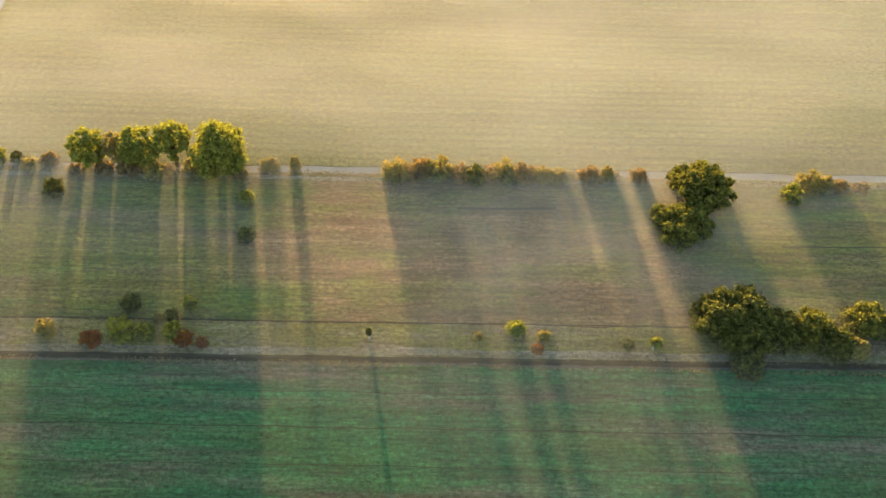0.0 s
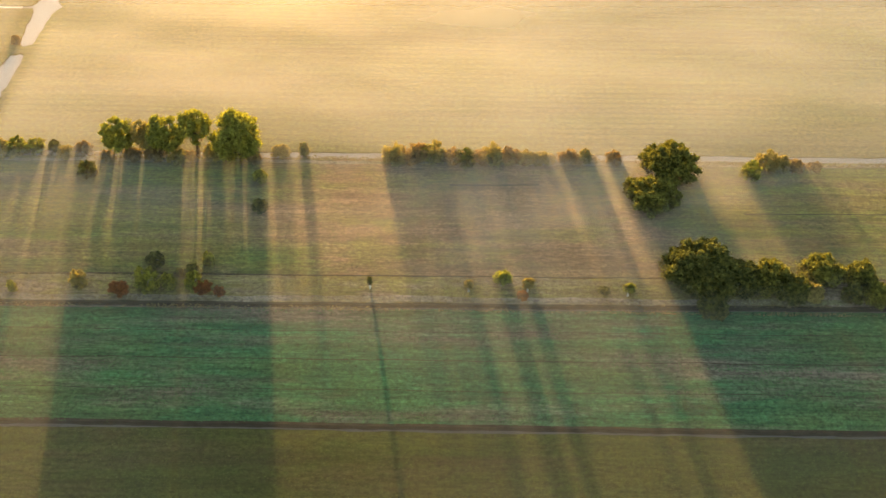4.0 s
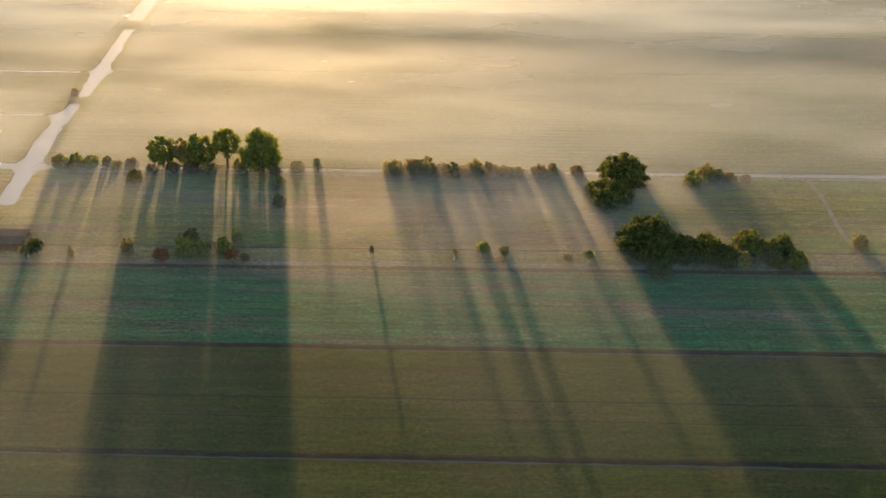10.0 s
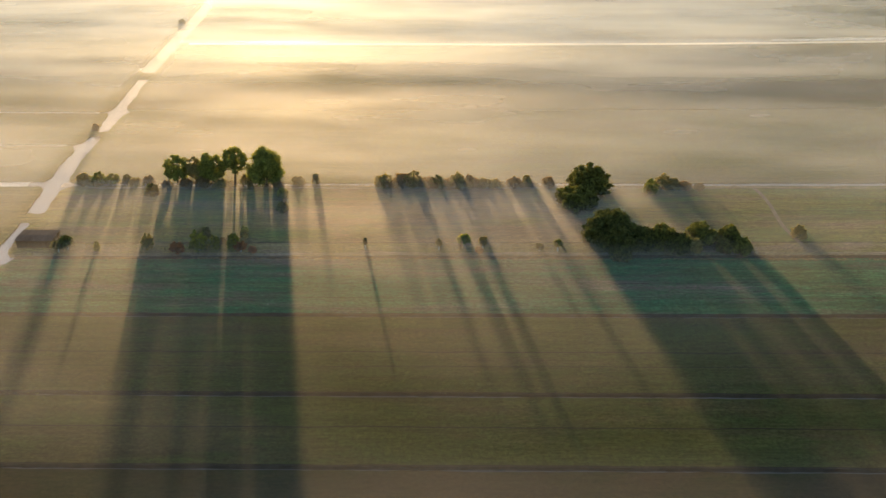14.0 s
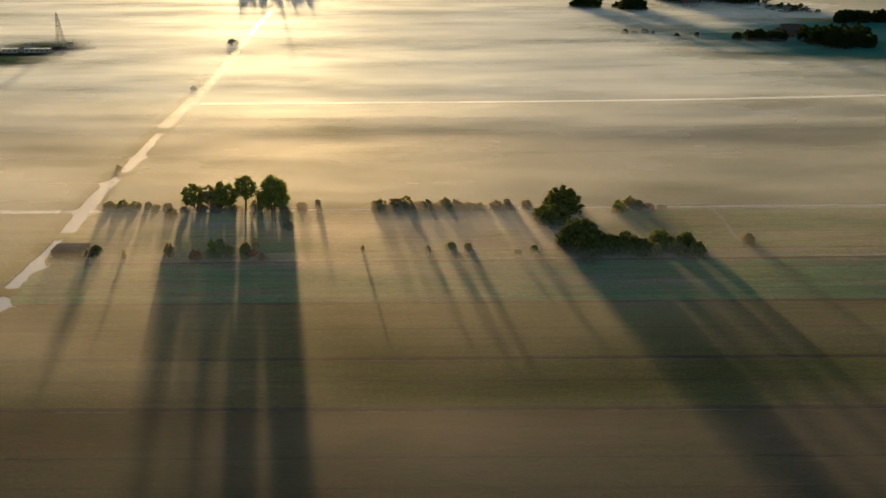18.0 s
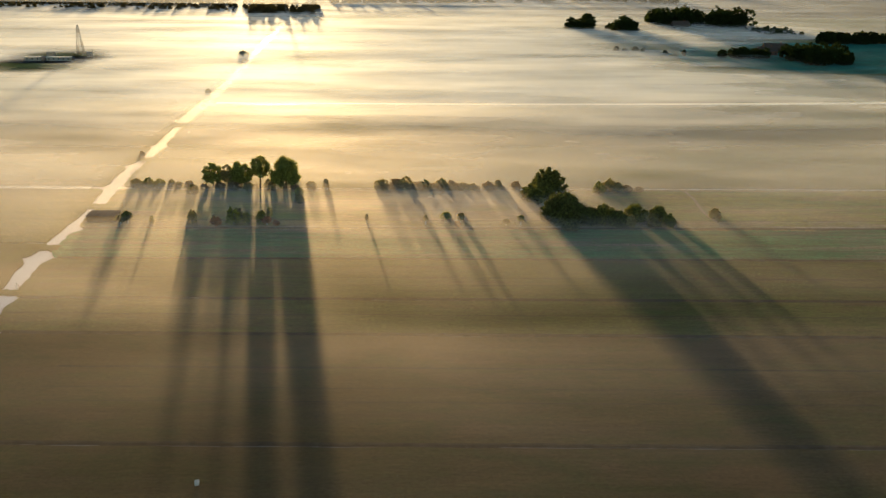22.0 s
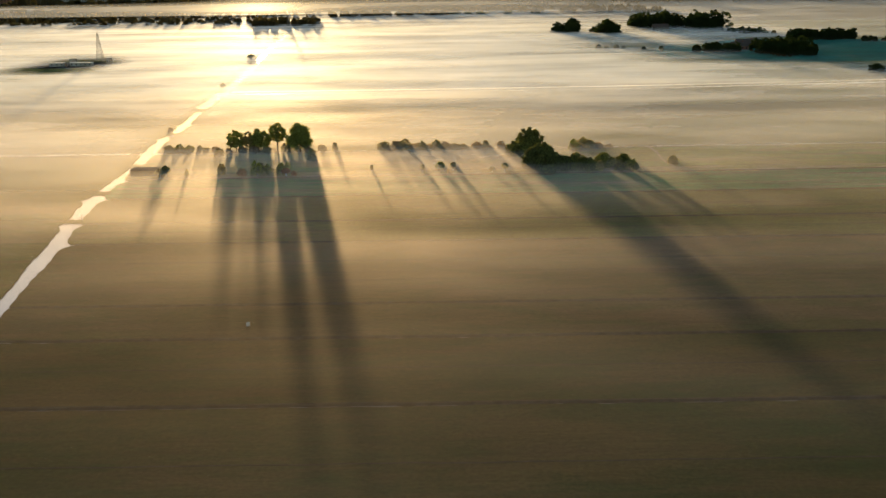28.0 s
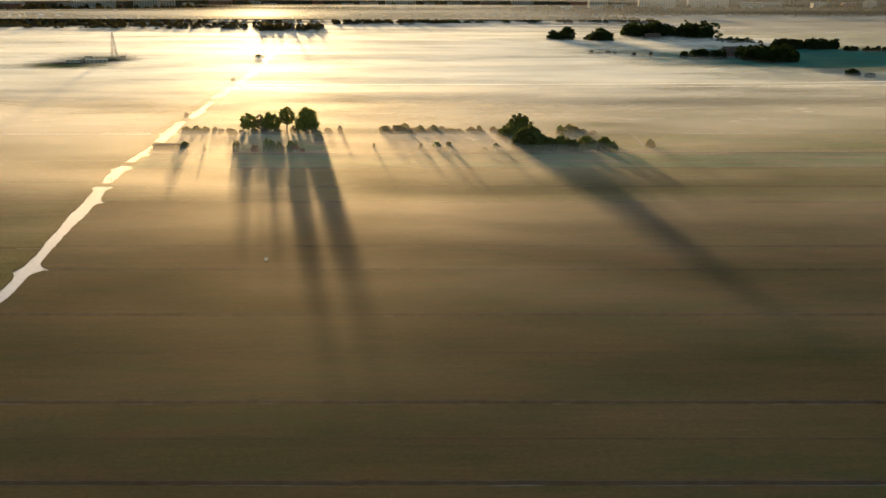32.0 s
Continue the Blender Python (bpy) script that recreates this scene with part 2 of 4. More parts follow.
def field_material(name, a, b, c, bare=(0.13, 0.085, 0.075), lines=0.5, blotch=0.03, rows=0.0, middle=None, grain=0.85):
    """Grass or crop: soft broad patches, drill lines along x, bare streaks, mowing rows, fine tufts; middle: another sward between two lines of x."""
    m, nt, out = mat(name)
    broad = noise_at(nt, blotch, 5, 0.62, (0.6, 1.5, 1))
    other = noise_at(nt, blotch * 2.3, 5, 0.65, (0.22, 1.3, 1))
    streak = noise_at(nt, 0.30, 4, 0.65, (0.07, 1.5, 1))
    drill = noise_at(nt, 1.0, 4, 0.7, (0.22, 2.0, 1))
    tuft = noise_at(nt, 1.3, 6, 0.85, (0.8, 1, 1))
    col = ramp(nt, broad, [(0.38, a), (0.5, b), (0.62, c)])
    geo = nt.nodes.new("ShaderNodeNewGeometry")
    sep = nt.nodes.new("ShaderNodeSeparateXYZ")
    nt.links.new(geo.outputs["Position"], sep.inputs[0])
    if middle:
        shifted = math_node(nt, "ADD", sep.outputs[0], math_node(nt, "MULTIPLY", math_node(nt, "SUBTRACT", noise_at(nt, 0.05, 4, 0.6, (0.8, 1.6, 1)), 0.5), 110.0))
        where = ramp(nt, math_node(nt, "DIVIDE", math_node(nt, "ADD", shifted, 100.0), 200.0), [(0.24, grey(0.0)), (0.38, grey(0.85)), (0.66, grey(0.85)), (0.80, grey(0.0))])
        where = math_node(nt, "MULTIPLY", where, ramp(nt, noise_at(nt, 0.09, 4, 0.6, (0.5, 1.4, 1)), [(0.40, grey(0.25)), (0.55, grey(1.0))]))
        col = mixc(nt, where, col, (*middle, 1))
    col = mixc(nt, ramp(nt, other, [(0.48, grey(0.0)), (0.64, grey(0.8))]), col, (*bare, 1))
    col = mixc(nt, lines, col, ramp(nt, streak, [(0.36, grey(0.36)), (0.64, grey(1.35))]), "MULTIPLY")
    col = mixc(nt, lines, col, ramp(nt, drill, [(0.40, grey(0.40)), (0.60, grey(1.4))]), "MULTIPLY")
    if rows:
        wave = math_node(nt, "SINE", math_node(nt, "ADD", math_node(nt, "MULTIPLY", sep.outputs[1], 3.1), math_node(nt, "MULTIPLY", noise_at(nt, 0.05, 3, 0.6, (0.3, 1.0, 1)), 9.0)))
        wave = math_node(nt, "ADD", math_node(nt, "MULTIPLY", wave, 0.5), 0.5)
        col = mixc(nt, math_node(nt, "MULTIPLY", ramp(nt, noise_at(nt, 0.02, 3, 0.6, (0.4, 1, 1)), [(0.35, grey(0.1)), (0.6, grey(1.0))]), rows), col, ramp(nt, wave, [(0.0, grey(0.45)), (0.45, grey(1.1))]), "MULTIPLY")
    col = mixc(nt, grain, col, ramp(nt, tuft, [(0.36, grey(0.22)), (0.64, grey(1.7))]), "MULTIPLY")
    p = nd(nt, "ShaderNodeBsdfPrincipled", Roughness=0.85)
    p.inputs["Specular IOR Level"].default_value = 0.0
    nt.links.new(col, p.inputs["Base Color"])
    bp = nd(nt, "ShaderNodeBump", Strength=0.6, Distance=0.25)
    nt.links.new(tuft, bp.inputs["Height"])
    nt.links.new(bp.outputs[0], p.inputs["Normal"])
    nt.links.new(p.outputs[0], out.inputs[0])
    return m


# place along y, from -400 m to 1200 m, and how thick the mist is there
MIST_BY_Y = [(0.0, grey(0.012)), (0.15, grey(0.02)), (0.21, grey(0.035)), (0.28, grey(0.08)), (0.298, grey(0.14)), (0.318, grey(0.22)), (0.332, grey(0.55)), (0.368, grey(0.66)),
             (0.380, grey(0.52)), (0.387, grey(0.52)), (0.392, grey(0.80)), (0.44, grey(0.95)), (0.70, grey(1.0)), (0.90, grey(0.9)), (0.972, grey(0.6)), (0.982, grey(0.0))]
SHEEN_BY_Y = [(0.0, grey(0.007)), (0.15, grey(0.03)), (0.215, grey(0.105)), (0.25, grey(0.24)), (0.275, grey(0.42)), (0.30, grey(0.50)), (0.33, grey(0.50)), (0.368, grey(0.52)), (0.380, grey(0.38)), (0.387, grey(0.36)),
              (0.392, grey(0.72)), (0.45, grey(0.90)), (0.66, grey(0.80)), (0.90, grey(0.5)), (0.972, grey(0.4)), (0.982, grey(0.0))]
HAZE_BY_Y = [(0.0, grey(0.0)), (0.60, grey(0.0)), (0.66, grey(1.0)), (1.0, grey(1.0))]
HAZE_BY_X = [(0.0, grey(1.0)), (0.32, grey(0.9)), (0.58, grey(0.45)), (1.0, grey(0.28))]
# place along x, from -200 m to 600 m: mist thinned eastwards to imitate its weaker glow away from the sun
SHEEN_BY_X = [(0.0, grey(1.0)), (0.22, grey(1.0)), (0.31, grey(0.84)), (0.38, grey(0.62)), (0.55, grey(0.48)), (0.8, grey(0.40))]
FAR_BY_X = [(0.0, grey(1.0)), (0.22, grey(1.0)), (0.42, grey(0.95)), (0.55, grey(0.56)), (0.8, grey(0.32))]
# clearings in the mist: middle, half widths, how open
CLEARINGS = ((-264, 420, 42, 52, 1.0), (378, 470, 235, 115, 0.95), (-105, 84.5, 10, 8, 0.5), (-620, 960, 500, 165, 1.0), (60, 1085, 290, 95, 1.0), (-300, 1080, 300, 130, 1.0))

GRASS_LUSH = field_material("lush_grass", (0.024, 0.125, 0.062), (0.042, 0.155, 0.066), (0.07, 0.145, 0.055), (0.15, 0.12, 0.11), 0.5)
# blue-green of skylit shade is put into this grass colour
GRASS_TEAL = field_material("shaded_teal_grass", (0.02, 0.13, 0.11), (0.03, 0.16, 0.13), (0.04, 0.15, 0.11), (0.05, 0.12, 0.09), 0.4)
GRASS_WORN = field_material("worn_meadow", (0.20, 0.175, 0.05), (0.15, 0.165, 0.04), (0.08, 0.145, 0.04), (0.21, 0.14, 0.09), 0.5, middle=(0.27, 0.15, 0.105))
GRASS_VERGE = field_material("rough_verge", (0.22, 0.19, 0.07), (0.19, 0.185, 0.055), (0.25, 0.19, 0.14), (0.28, 0.22, 0.18), 0.4, 0.06)
GRASS_PALE = field_material("mown_meadow", (0.15, 0.145, 0.055), (0.12, 0.14, 0.05), (0.17, 0.16, 0.07), (0.13, 0.12, 0.06), 0.25, 0.015, rows=0.5)
GRASS_OLIVE = field_material("olive_meadow", (0.078, 0.080, 0.022), (0.058, 0.072, 0.019), (0.086, 0.074, 0.026), (0.082, 0.064, 0.030), 0.25, grain=0.55)
GRASS_BROWN = field_material("brown_pasture", (0.068, 0.050, 0.022), (0.044, 0.045, 0.017), (0.074, 0.051, 0.026), (0.058, 0.043, 0.023), 0.15, grain=0.35)
GRASS_DIM = field_material("dim_pasture", (0.054, 0.042, 0.015), (0.038, 0.038, 0.013), (0.027, 0.036, 0.011), (0.054, 0.039, 0.017), 0.14, grain=0.35)
SOIL = surface("ditch_soil", [(0.3, (0.03, 0.024, 0.018)), (0.7, (0.06, 0.05, 0.035))], 0.4)
BARK = surface("bark", [(0.3, (0.06, 0.045, 0.03)), (0.7, (0.12, 0.10, 0.07))], 1.0, (1, 1, 0.3))
GUARD = surface("pale_plastic", [(0.3, (0.60, 0.59, 0.58)), (0.7, (0.74, 0.73, 0.72))], 2.0, rough=0.6, bump=0.02)
PALE_BARK = surface("pale_bark", [(0.3, (0.35, 0.33, 0.30)), (0.7, (0.55, 0.52, 0.48))], 2.0)
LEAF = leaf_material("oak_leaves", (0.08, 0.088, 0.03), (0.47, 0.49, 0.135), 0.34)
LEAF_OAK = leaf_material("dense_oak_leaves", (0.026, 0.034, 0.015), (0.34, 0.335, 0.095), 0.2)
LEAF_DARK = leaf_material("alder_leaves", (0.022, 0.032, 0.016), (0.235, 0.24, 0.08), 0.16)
LEAF_YELLOW = leaf_material("turning_leaves", (0.20, 0.17, 0.08), (0.48, 0.41, 0.18), 0.28)
LEAF_RUST = leaf_material("rust_leaves", (0.18, 0.125, 0.07), (0.42, 0.31, 0.17), 0.28)
LEAF_RED = leaf_material("rust_red_leaves", (0.13, 0.052, 0.02), (0.34, 0.14, 0.05), 0.22)
# lighter and browner: haze before the town trees is put into their colour
LEAF_HAZED = leaf_material("hazed_town_leaves", (0.06, 0.052, 0.03), (0.15, 0.125, 0.065), 0.4)
LEAF_FAR = leaf_material("far_leaves", (0.02, 0.035, 0.012), (0.05, 0.07, 0.025))



def water_material(name, mirror, rough, body=(0.72, 0.71, 0.74, 1)):
    m, nt, out = mat(name)
    b = nd(nt, "ShaderNodeBsdfPrincipled", Base_Color=body, Roughness=rough, IOR=1.33, Metallic=mirror)
    rip = nd(nt, "ShaderNodeBump", Strength=0.04, Distance=0.05)
    nt.links.new(noise_at(nt, 0.8, 3, 0.5), rip.inputs["Height"])
    nt.links.new(rip.outputs[0], b.inputs["Normal"])
    nt.links.new(b.outputs[0], out.inputs[0])
    return m


WATER = water_material("still_canal_water", 0.45, 0.08, (0.40, 0.395, 0.43, 1))
BRIGHT_WATER = water_material("smooth_ditch_water", 0.9, 0.3)
PALE_WATER = water_material("pale_ditch_water", 0.4, 0.3, (0.32, 0.30, 0.31, 1))
DITCH_WATER = water_material("still_ditch_water", 0.0, 0.3, (0.08, 0.072, 0.07, 1))


# ---- making meshes ----
def mesh_from(name, verts, faces, material, smooth=False):
    me = bpy.data.meshes.new(name)
    me.from_pydata([tuple(v) for v in verts], [], faces)
    me.materials.append(material)
    if smooth:
        me.shade_smooth()
    return me


def put(name, me, parent=None, at=None, label=""):
    ob = new(name, me)
    if parent:
        ob.parent = parent
    if at is not None:
        ob.matrix_basis = at
    if label:
        tagged(ob, label)
    return ob


def part(name, bm, material, parent, label=""):
    """Links a bmesh as one mesh object under a thing or part."""
    me = bpy.data.meshes.new(name)
    bm.to_mesh(me)
    bm.free()
    me.materials.append(material)
    return put(name, me, parent, label=label)


def quads(centres, size, rng, up=0.0):
    """Small leaf sprays, one bent quad at each centre, turned at random."""
    n = len(centres)
    a = rng.normal(size=(n, 3))
    a[:, 2] *= 0.6
    a /= np.linalg.norm(a, axis=1)[:, None]
    b = rng.normal(size=(n, 3))
    b -= a * (a * b).sum(1)[:, None]
    b /= np.linalg.norm(b, axis=1)[:, None]
    s = size * rng.uniform(0.6, 1.4, (n, 1))
    c = np.asarray(centres)
    bend = np.cross(a, b) * s * 0.25
    v = np.stack([c - a * s - b * s * 0.6, c + a * s - b * s * 0.5 + bend, c + a * s * 0.9 + b * s * 0.6, c - a * s * 0.8 + b * s * 0.5 + bend], 1).reshape(-1, 3)
    f = np.arange(4 * n).reshape(-1, 4)
    return v, f


def leaf_mesh(name, centres, size, rng, material):
    v, f = quads(centres, size, rng)
    me = bpy.data.meshes.new(name)
    me.vertices.add(len(v))
    me.vertices.foreach_set("co", v.astype(np.float32).ravel())
    me.loops.add(f.size)
    me.loops.foreach_set("vertex_index", f.astype(np.int32).ravel())
    me.polygons.add(len(f))
    me.polygons.foreach_set("loop_start", (np.arange(len(f)) * 4).astype(np.int32))
    me.update(calc_edges=True)
    me.materials.append(material)
    return me


def limb(bm, p, q, r0, r1, sides=7):
    """A tapered branch from p to q."""
    p, q = Vector(p), Vector(q)
    d = (q - p).normalized()
    u = d.orthogonal().normalized()
    w = d.cross(u)
    rings = []
    for c, r in ((p, r0), (p.lerp(q, 0.5) + u * r0 * 0.3, (r0 + r1) / 2), (q, r1)):
        rings.append([bm.verts.new(c + (u * math.cos(2 * math.pi * k / sides) + w * math.sin(2 * math.pi * k / sides)) * r) for k in range(sides)])
    for a, b in zip(rings, rings[1:]):
        for k in range(sides):
            bm.faces.new((a[k], a[(k + 1) % sides], b[(k + 1) % sides], b[k]))
    bm.faces.new(rings[-1])


def crown_points(rng, width, bottom, top, lobes, per, deep=1.0, fine=1.35):
    """Leaf places: a dome of many boughs with gaps between them, each a ragged cushion of sprays; also the boughs' middles."""
    pts, mids = [], []
    h = top - bottom
    lobes, per = int(lobes * 2.6) + 6, int(per * fine * 0.8)
    lean = rng.uniform(-0.06, 0.06, 2) * width
    waist = rng.uniform(0.36, 0.48)
    for k in range(lobes):
        inner = k % 4 == 3
        f = (k + rng.uniform(0, 1)) / lobes
        up = -0.75 + 1.75 * f
        ring = math.sqrt(max(0.0, 1 - up * up)) if up > 0 else math.sqrt(max(0.05, 1 - (up * 0.95) ** 2))
        r = width * rng.uniform(0.085, 0.145)
        reach = rng.uniform(0.35, 0.6) if inner else rng.uniform(0.82, 1.06)
        ang = k * 2.39996 + rng.uniform(-0.35, 0.35)
        z = bottom + h * (waist + (up * (1 - waist) if up > 0 else up * waist) * reach)
        r *= 0.75 + 0.25 * ring
        z = max(bottom + r * 0.3, z - r * 0.8)
        rad = max(0.0, width / 2 * ring * reach - r * 0.45)
        c = np.array([math.cos(ang) * rad + lean[0] * f, math.sin(ang) * rad * deep + lean[1] * f, z])
        mids.append(c)
        n = int(rng.integers(6, 10))
        d = rng.normal(size=(n, 3))
        d[:, 2] = np.abs(d[:, 2]) * 0.9 - 0.25
        d /= np.linalg.norm(d, axis=1)[:, None]
        tips = c + d * r * rng.uniform(0.55, 1.0, (n, 1)) * np.array([1, 1, 0.8])
        which = rng.integers(0, n, per)
        pts.append(tips[which] + rng.normal(size=(per, 3)) * r * 0.36 * np.array([1, 1, 0.8]))
        m = per // 5
        pts.append(c + rng.normal(size=(m, 3)) * r * 0.4)
    return np.concatenate(pts), mids


def tree(kind, x, y, width, height, leaf, seed, label, category="tree", group="", clear=0.22, lobes=16, per=330, spray=0.17, bark=None, yaw=0.0, deep=1.0, heap=0, guard=False):
    """A tree or bush at a place: tapered trunk with limbs and a ragged crown."""
    rng = np.random.default_rng(seed)
    thing = new(kind)
    bottom = height * clear * 0.45
    width *= 1.12
    if heap:
        # a big crown is a heap of smaller domes
        pts, mids = [], []
        n = heap
        for k in range(n):
            # low domes outside, the highest in the middle
            f = (k + 0.5) / n
            ang, rad = k * 2.4 + rng.uniform(-0.4, 0.4), width * 0.34 * math.sqrt(1 - f)
            w = width * rng.uniform(0.48, 0.62)
            tall = height * (0.62 + 0.38 * f) * rng.uniform(0.94, 1.03)
            q, mm = crown_points(rng, w, max(bottom, tall - w * 1.15), tall, max(5, lobes // 4), per)
            at = np.array([math.cos(ang) * rad, math.sin(ang) * rad, 0.0])
            pts.append(q + at)
            mids += [c + at for c in mm[::4]]
        pts = np.concatenate(pts)
    else:
        pts, mids = crown_points(rng, width, bottom, height, lobes, per, deep=deep)
    pts[:, 2] = np.maximum(pts[:, 2], 0.12)
    bm = bmesh.new()
    r = max(0.05, height * 0.022)
    stems = [(0, 0)] if clear > 0.3 else [(-0.05, 0.03), (0.08, -0.02)] if clear > 0.12 else [(-0.1, 0), (0.1, 0.05), (0.0, -0.1)]
    for sx, sy in stems:
        fork = Vector((sx * width + rng.uniform(-0.03, 0.03) * width, sy * width, bottom + (height - bottom) * 0.3))
        limb(bm, (sx * width * 0.6, sy * width * 0.6, -0.15), fork, r * 1.5, r * 0.8, 8)
        for c in mids[:: max(1, len(mids) // 9)]:
            limb(bm, fork.lerp(Vector((sx * width * 0.6, sy * width * 0.6, 0)), rng.uniform(0, 0.35)), Vector(c), r * 0.6, r * 0.15, 5)
    part("trunk", bm, bark or BARK, thing)
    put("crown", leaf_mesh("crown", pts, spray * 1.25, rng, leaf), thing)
    if guard:
        bm = bmesh.new()
        limb(bm, (0, 0, -0.1), (0.02, 0, 1.15), 0.22, 0.20, 8)
        part("tree_guard", bm, GUARD, thing, "pale plastic guard round the stem")
    thing.matrix_basis = pose(x, y, 0, 0, 0, yaw)
    tagged(thing, label, category, group)
    return thing


# ---- ground: fields as raised slabs, ditches and a canal as real gaps between them ----
CANAL = ((-400, -66), (-67, -97), (-47, -100), (-16, -104), (0, -106), (20, -109), (40, -111.5), (63, -112.8), (104, -113.4), (143, -116.4), (168, -115.6), (207, -117.5), (241, -119.6), (326, -120.6), (381, -122.6), (453, -128.5), (548, -134), (670, -139.5), (860, -149))
CANAL_HALF = ((-400, 1.2), (-60, 1.7), (-31, 2.0), (-16, 2.5), (0, 2.3), (30, 2.2), (40, 2.6), (54, 2.2), (68, 2.2), (85, 1.5), (93, 1.2), (104, 2.5), (133, 3.0), (150, 2.5), (168, 1.8), (178, 2.6), (207, 2.2), (222, 2.0), (240, 3.5), (264, 3.5), (450, 3.0), (860, 2.6))
# mouths of side ditches: where, which bank, how wide
MOUTHS = ((283, 1, 4.5), (240, -1, 3.0), (187, -1, 2.2), (187, 1, 2.6), (153.5, -1, 3.0), (122.5, -1, 4.0), (122.5, 1, 4.0), (76, 1, 4.0), (49.5, -1, 2.6), (49.5, 1, 2.6), (20, -1, 2.0), (19, 1, 2.4), (-1, 1, 3.0), (-67, 1, 3.6), (-67, -1, 2.0))


def canal_x(y):
    """The canal's middle line."""
    return float(np.interp(y, [p[0] for p in CANAL], [p[1] for p in CANAL]))


def canal_edge(y, side):
    """The canal's bank: ragged, and wider where a side ditch joins."""
    half = float(np.interp(y, [p[0] for p in CANAL_HALF], [p[1] for p in CANAL_HALF]))
    half += 0.5 * noise.noise((y * 0.09, 4.2 + side, 0)) + 0.55 * noise.noise((y * 0.4, 9.1 + side, 0)) + 0.4 * noise.noise((y * 1.1, 2.1 + side, 0))
    for at, bank, wide in MOUTHS:
        if bank == side:
            half += wide * max(0.0, 1 - abs(y - at) / 5.5) ** 2
    return canal_x(y) + side * max(0.4, half)


def lie(x, y):
    """How far north or south of its place on the y axis a ditch lies at x: most run a little askew, the far ones bend."""
    askew = float(np.interp(y, (-160, -70, 0, 49, 77, 122, 190, 900), (-0.016, -0.012, -0.011, -0.003, 0.006, 0.006, 0.008, 0.008)))
    bend = float(np.interp(y, (130, 200, 300, 700), (0.0, 0.00016, 0.00016, 0.0)))
    return askew * max(-120.0, min(x, 300.0)) + bend * max(0.0, min(x, 300.0)) ** 2


def sheet(name, x0, x1, y0, y1, z, material, label, category="ground", nx=1, ny=1):
    xs, ys = np.linspace(x0, x1, nx + 1), np.linspace(y0, y1, ny + 1)
    verts = [(x, y, z) for y in ys for x in xs]
    faces = [(j * (nx + 1) + i, j * (nx + 1) + i + 1, (j + 1) * (nx + 1) + i + 1, (j + 1) * (nx + 1) + i) for j in range(ny) for i in range(nx)]
    return tagged(put(name, mesh_from(name, verts, faces, material)), label, category, kind="structure")


sheet("ground", -4800, 4800, -2500, 4900, -0.9, surface("plain_far_off", [(0.35, (0.025, 0.03, 0.02)), (0.65, (0.05, 0.045, 0.03))], 0.01, (0.3, 1, 1), 0.2),
      "flat dark farmland reaching to the horizon", nx=40, ny=40)


def wander(v, seed, amount):
    return amount * (noise.noise((v * 0.11, seed * 7.3, 0.5)) + 0.6 * noise.noise((v * 0.43, seed * 3.1, 2.5)))


def field(name, side, y0, y1, material, label, seed, rough=0.3):
    """A slab of land with uneven banks; its upper face lies at z = 0, its inner end follows the canal."""
    us = [0.0]
    while us[-1] < 1400:
        us.append(us[-1] + (2.0 if us[-1] < 290 else 70.0))
    n = max(4, int((y1 - y0) / 2))
    verts, faces = [], []
    for u in us:
        near = max(0.0, 1 - u / 60)
        for j in range(n + 1):
            f = j / n
            y = y0 + (y1 - y0) * f
            x = -112 + side * (u + 3)
            x += near * (canal_edge(y, side) + 112 - side * 3)
            y += (1 - f) * wander(x, seed, rough) + f * wander(x, seed + 1, rough)
            if side > 0:
                y += (1 - f) * lie(x, y0) + f * lie(x, y1)
            verts.append((x, y, 0))
    m = n + 1
    for i in range(len(us) - 1):
        for j in range(n):
            q = (i * m + j, (i + 1) * m + j, (i + 1) * m + j + 1, i * m + j + 1)
            faces.append(q if side > 0 else q[::-1])
    rim = [i * m for i in range(len(us))] + [(len(us) - 1) * m + j for j in range(1, m)] + [i * m + n for i in range(len(us) - 2, -1, -1)] + [j for j in range(n - 1, 0, -1)]
    base = len(verts)
    verts += [(verts[k][0], verts[k][1], -1.2) for k in rim]
    for a in range(len(rim)):
        b = (a + 1) % len(rim)
        q = (rim[a], base + a, base + b, rim[b])
        faces.append(q if side > 0 else q[::-1])
    return tagged(put(name, mesh_from(name, verts, faces, material)), label, "field", kind="structure")


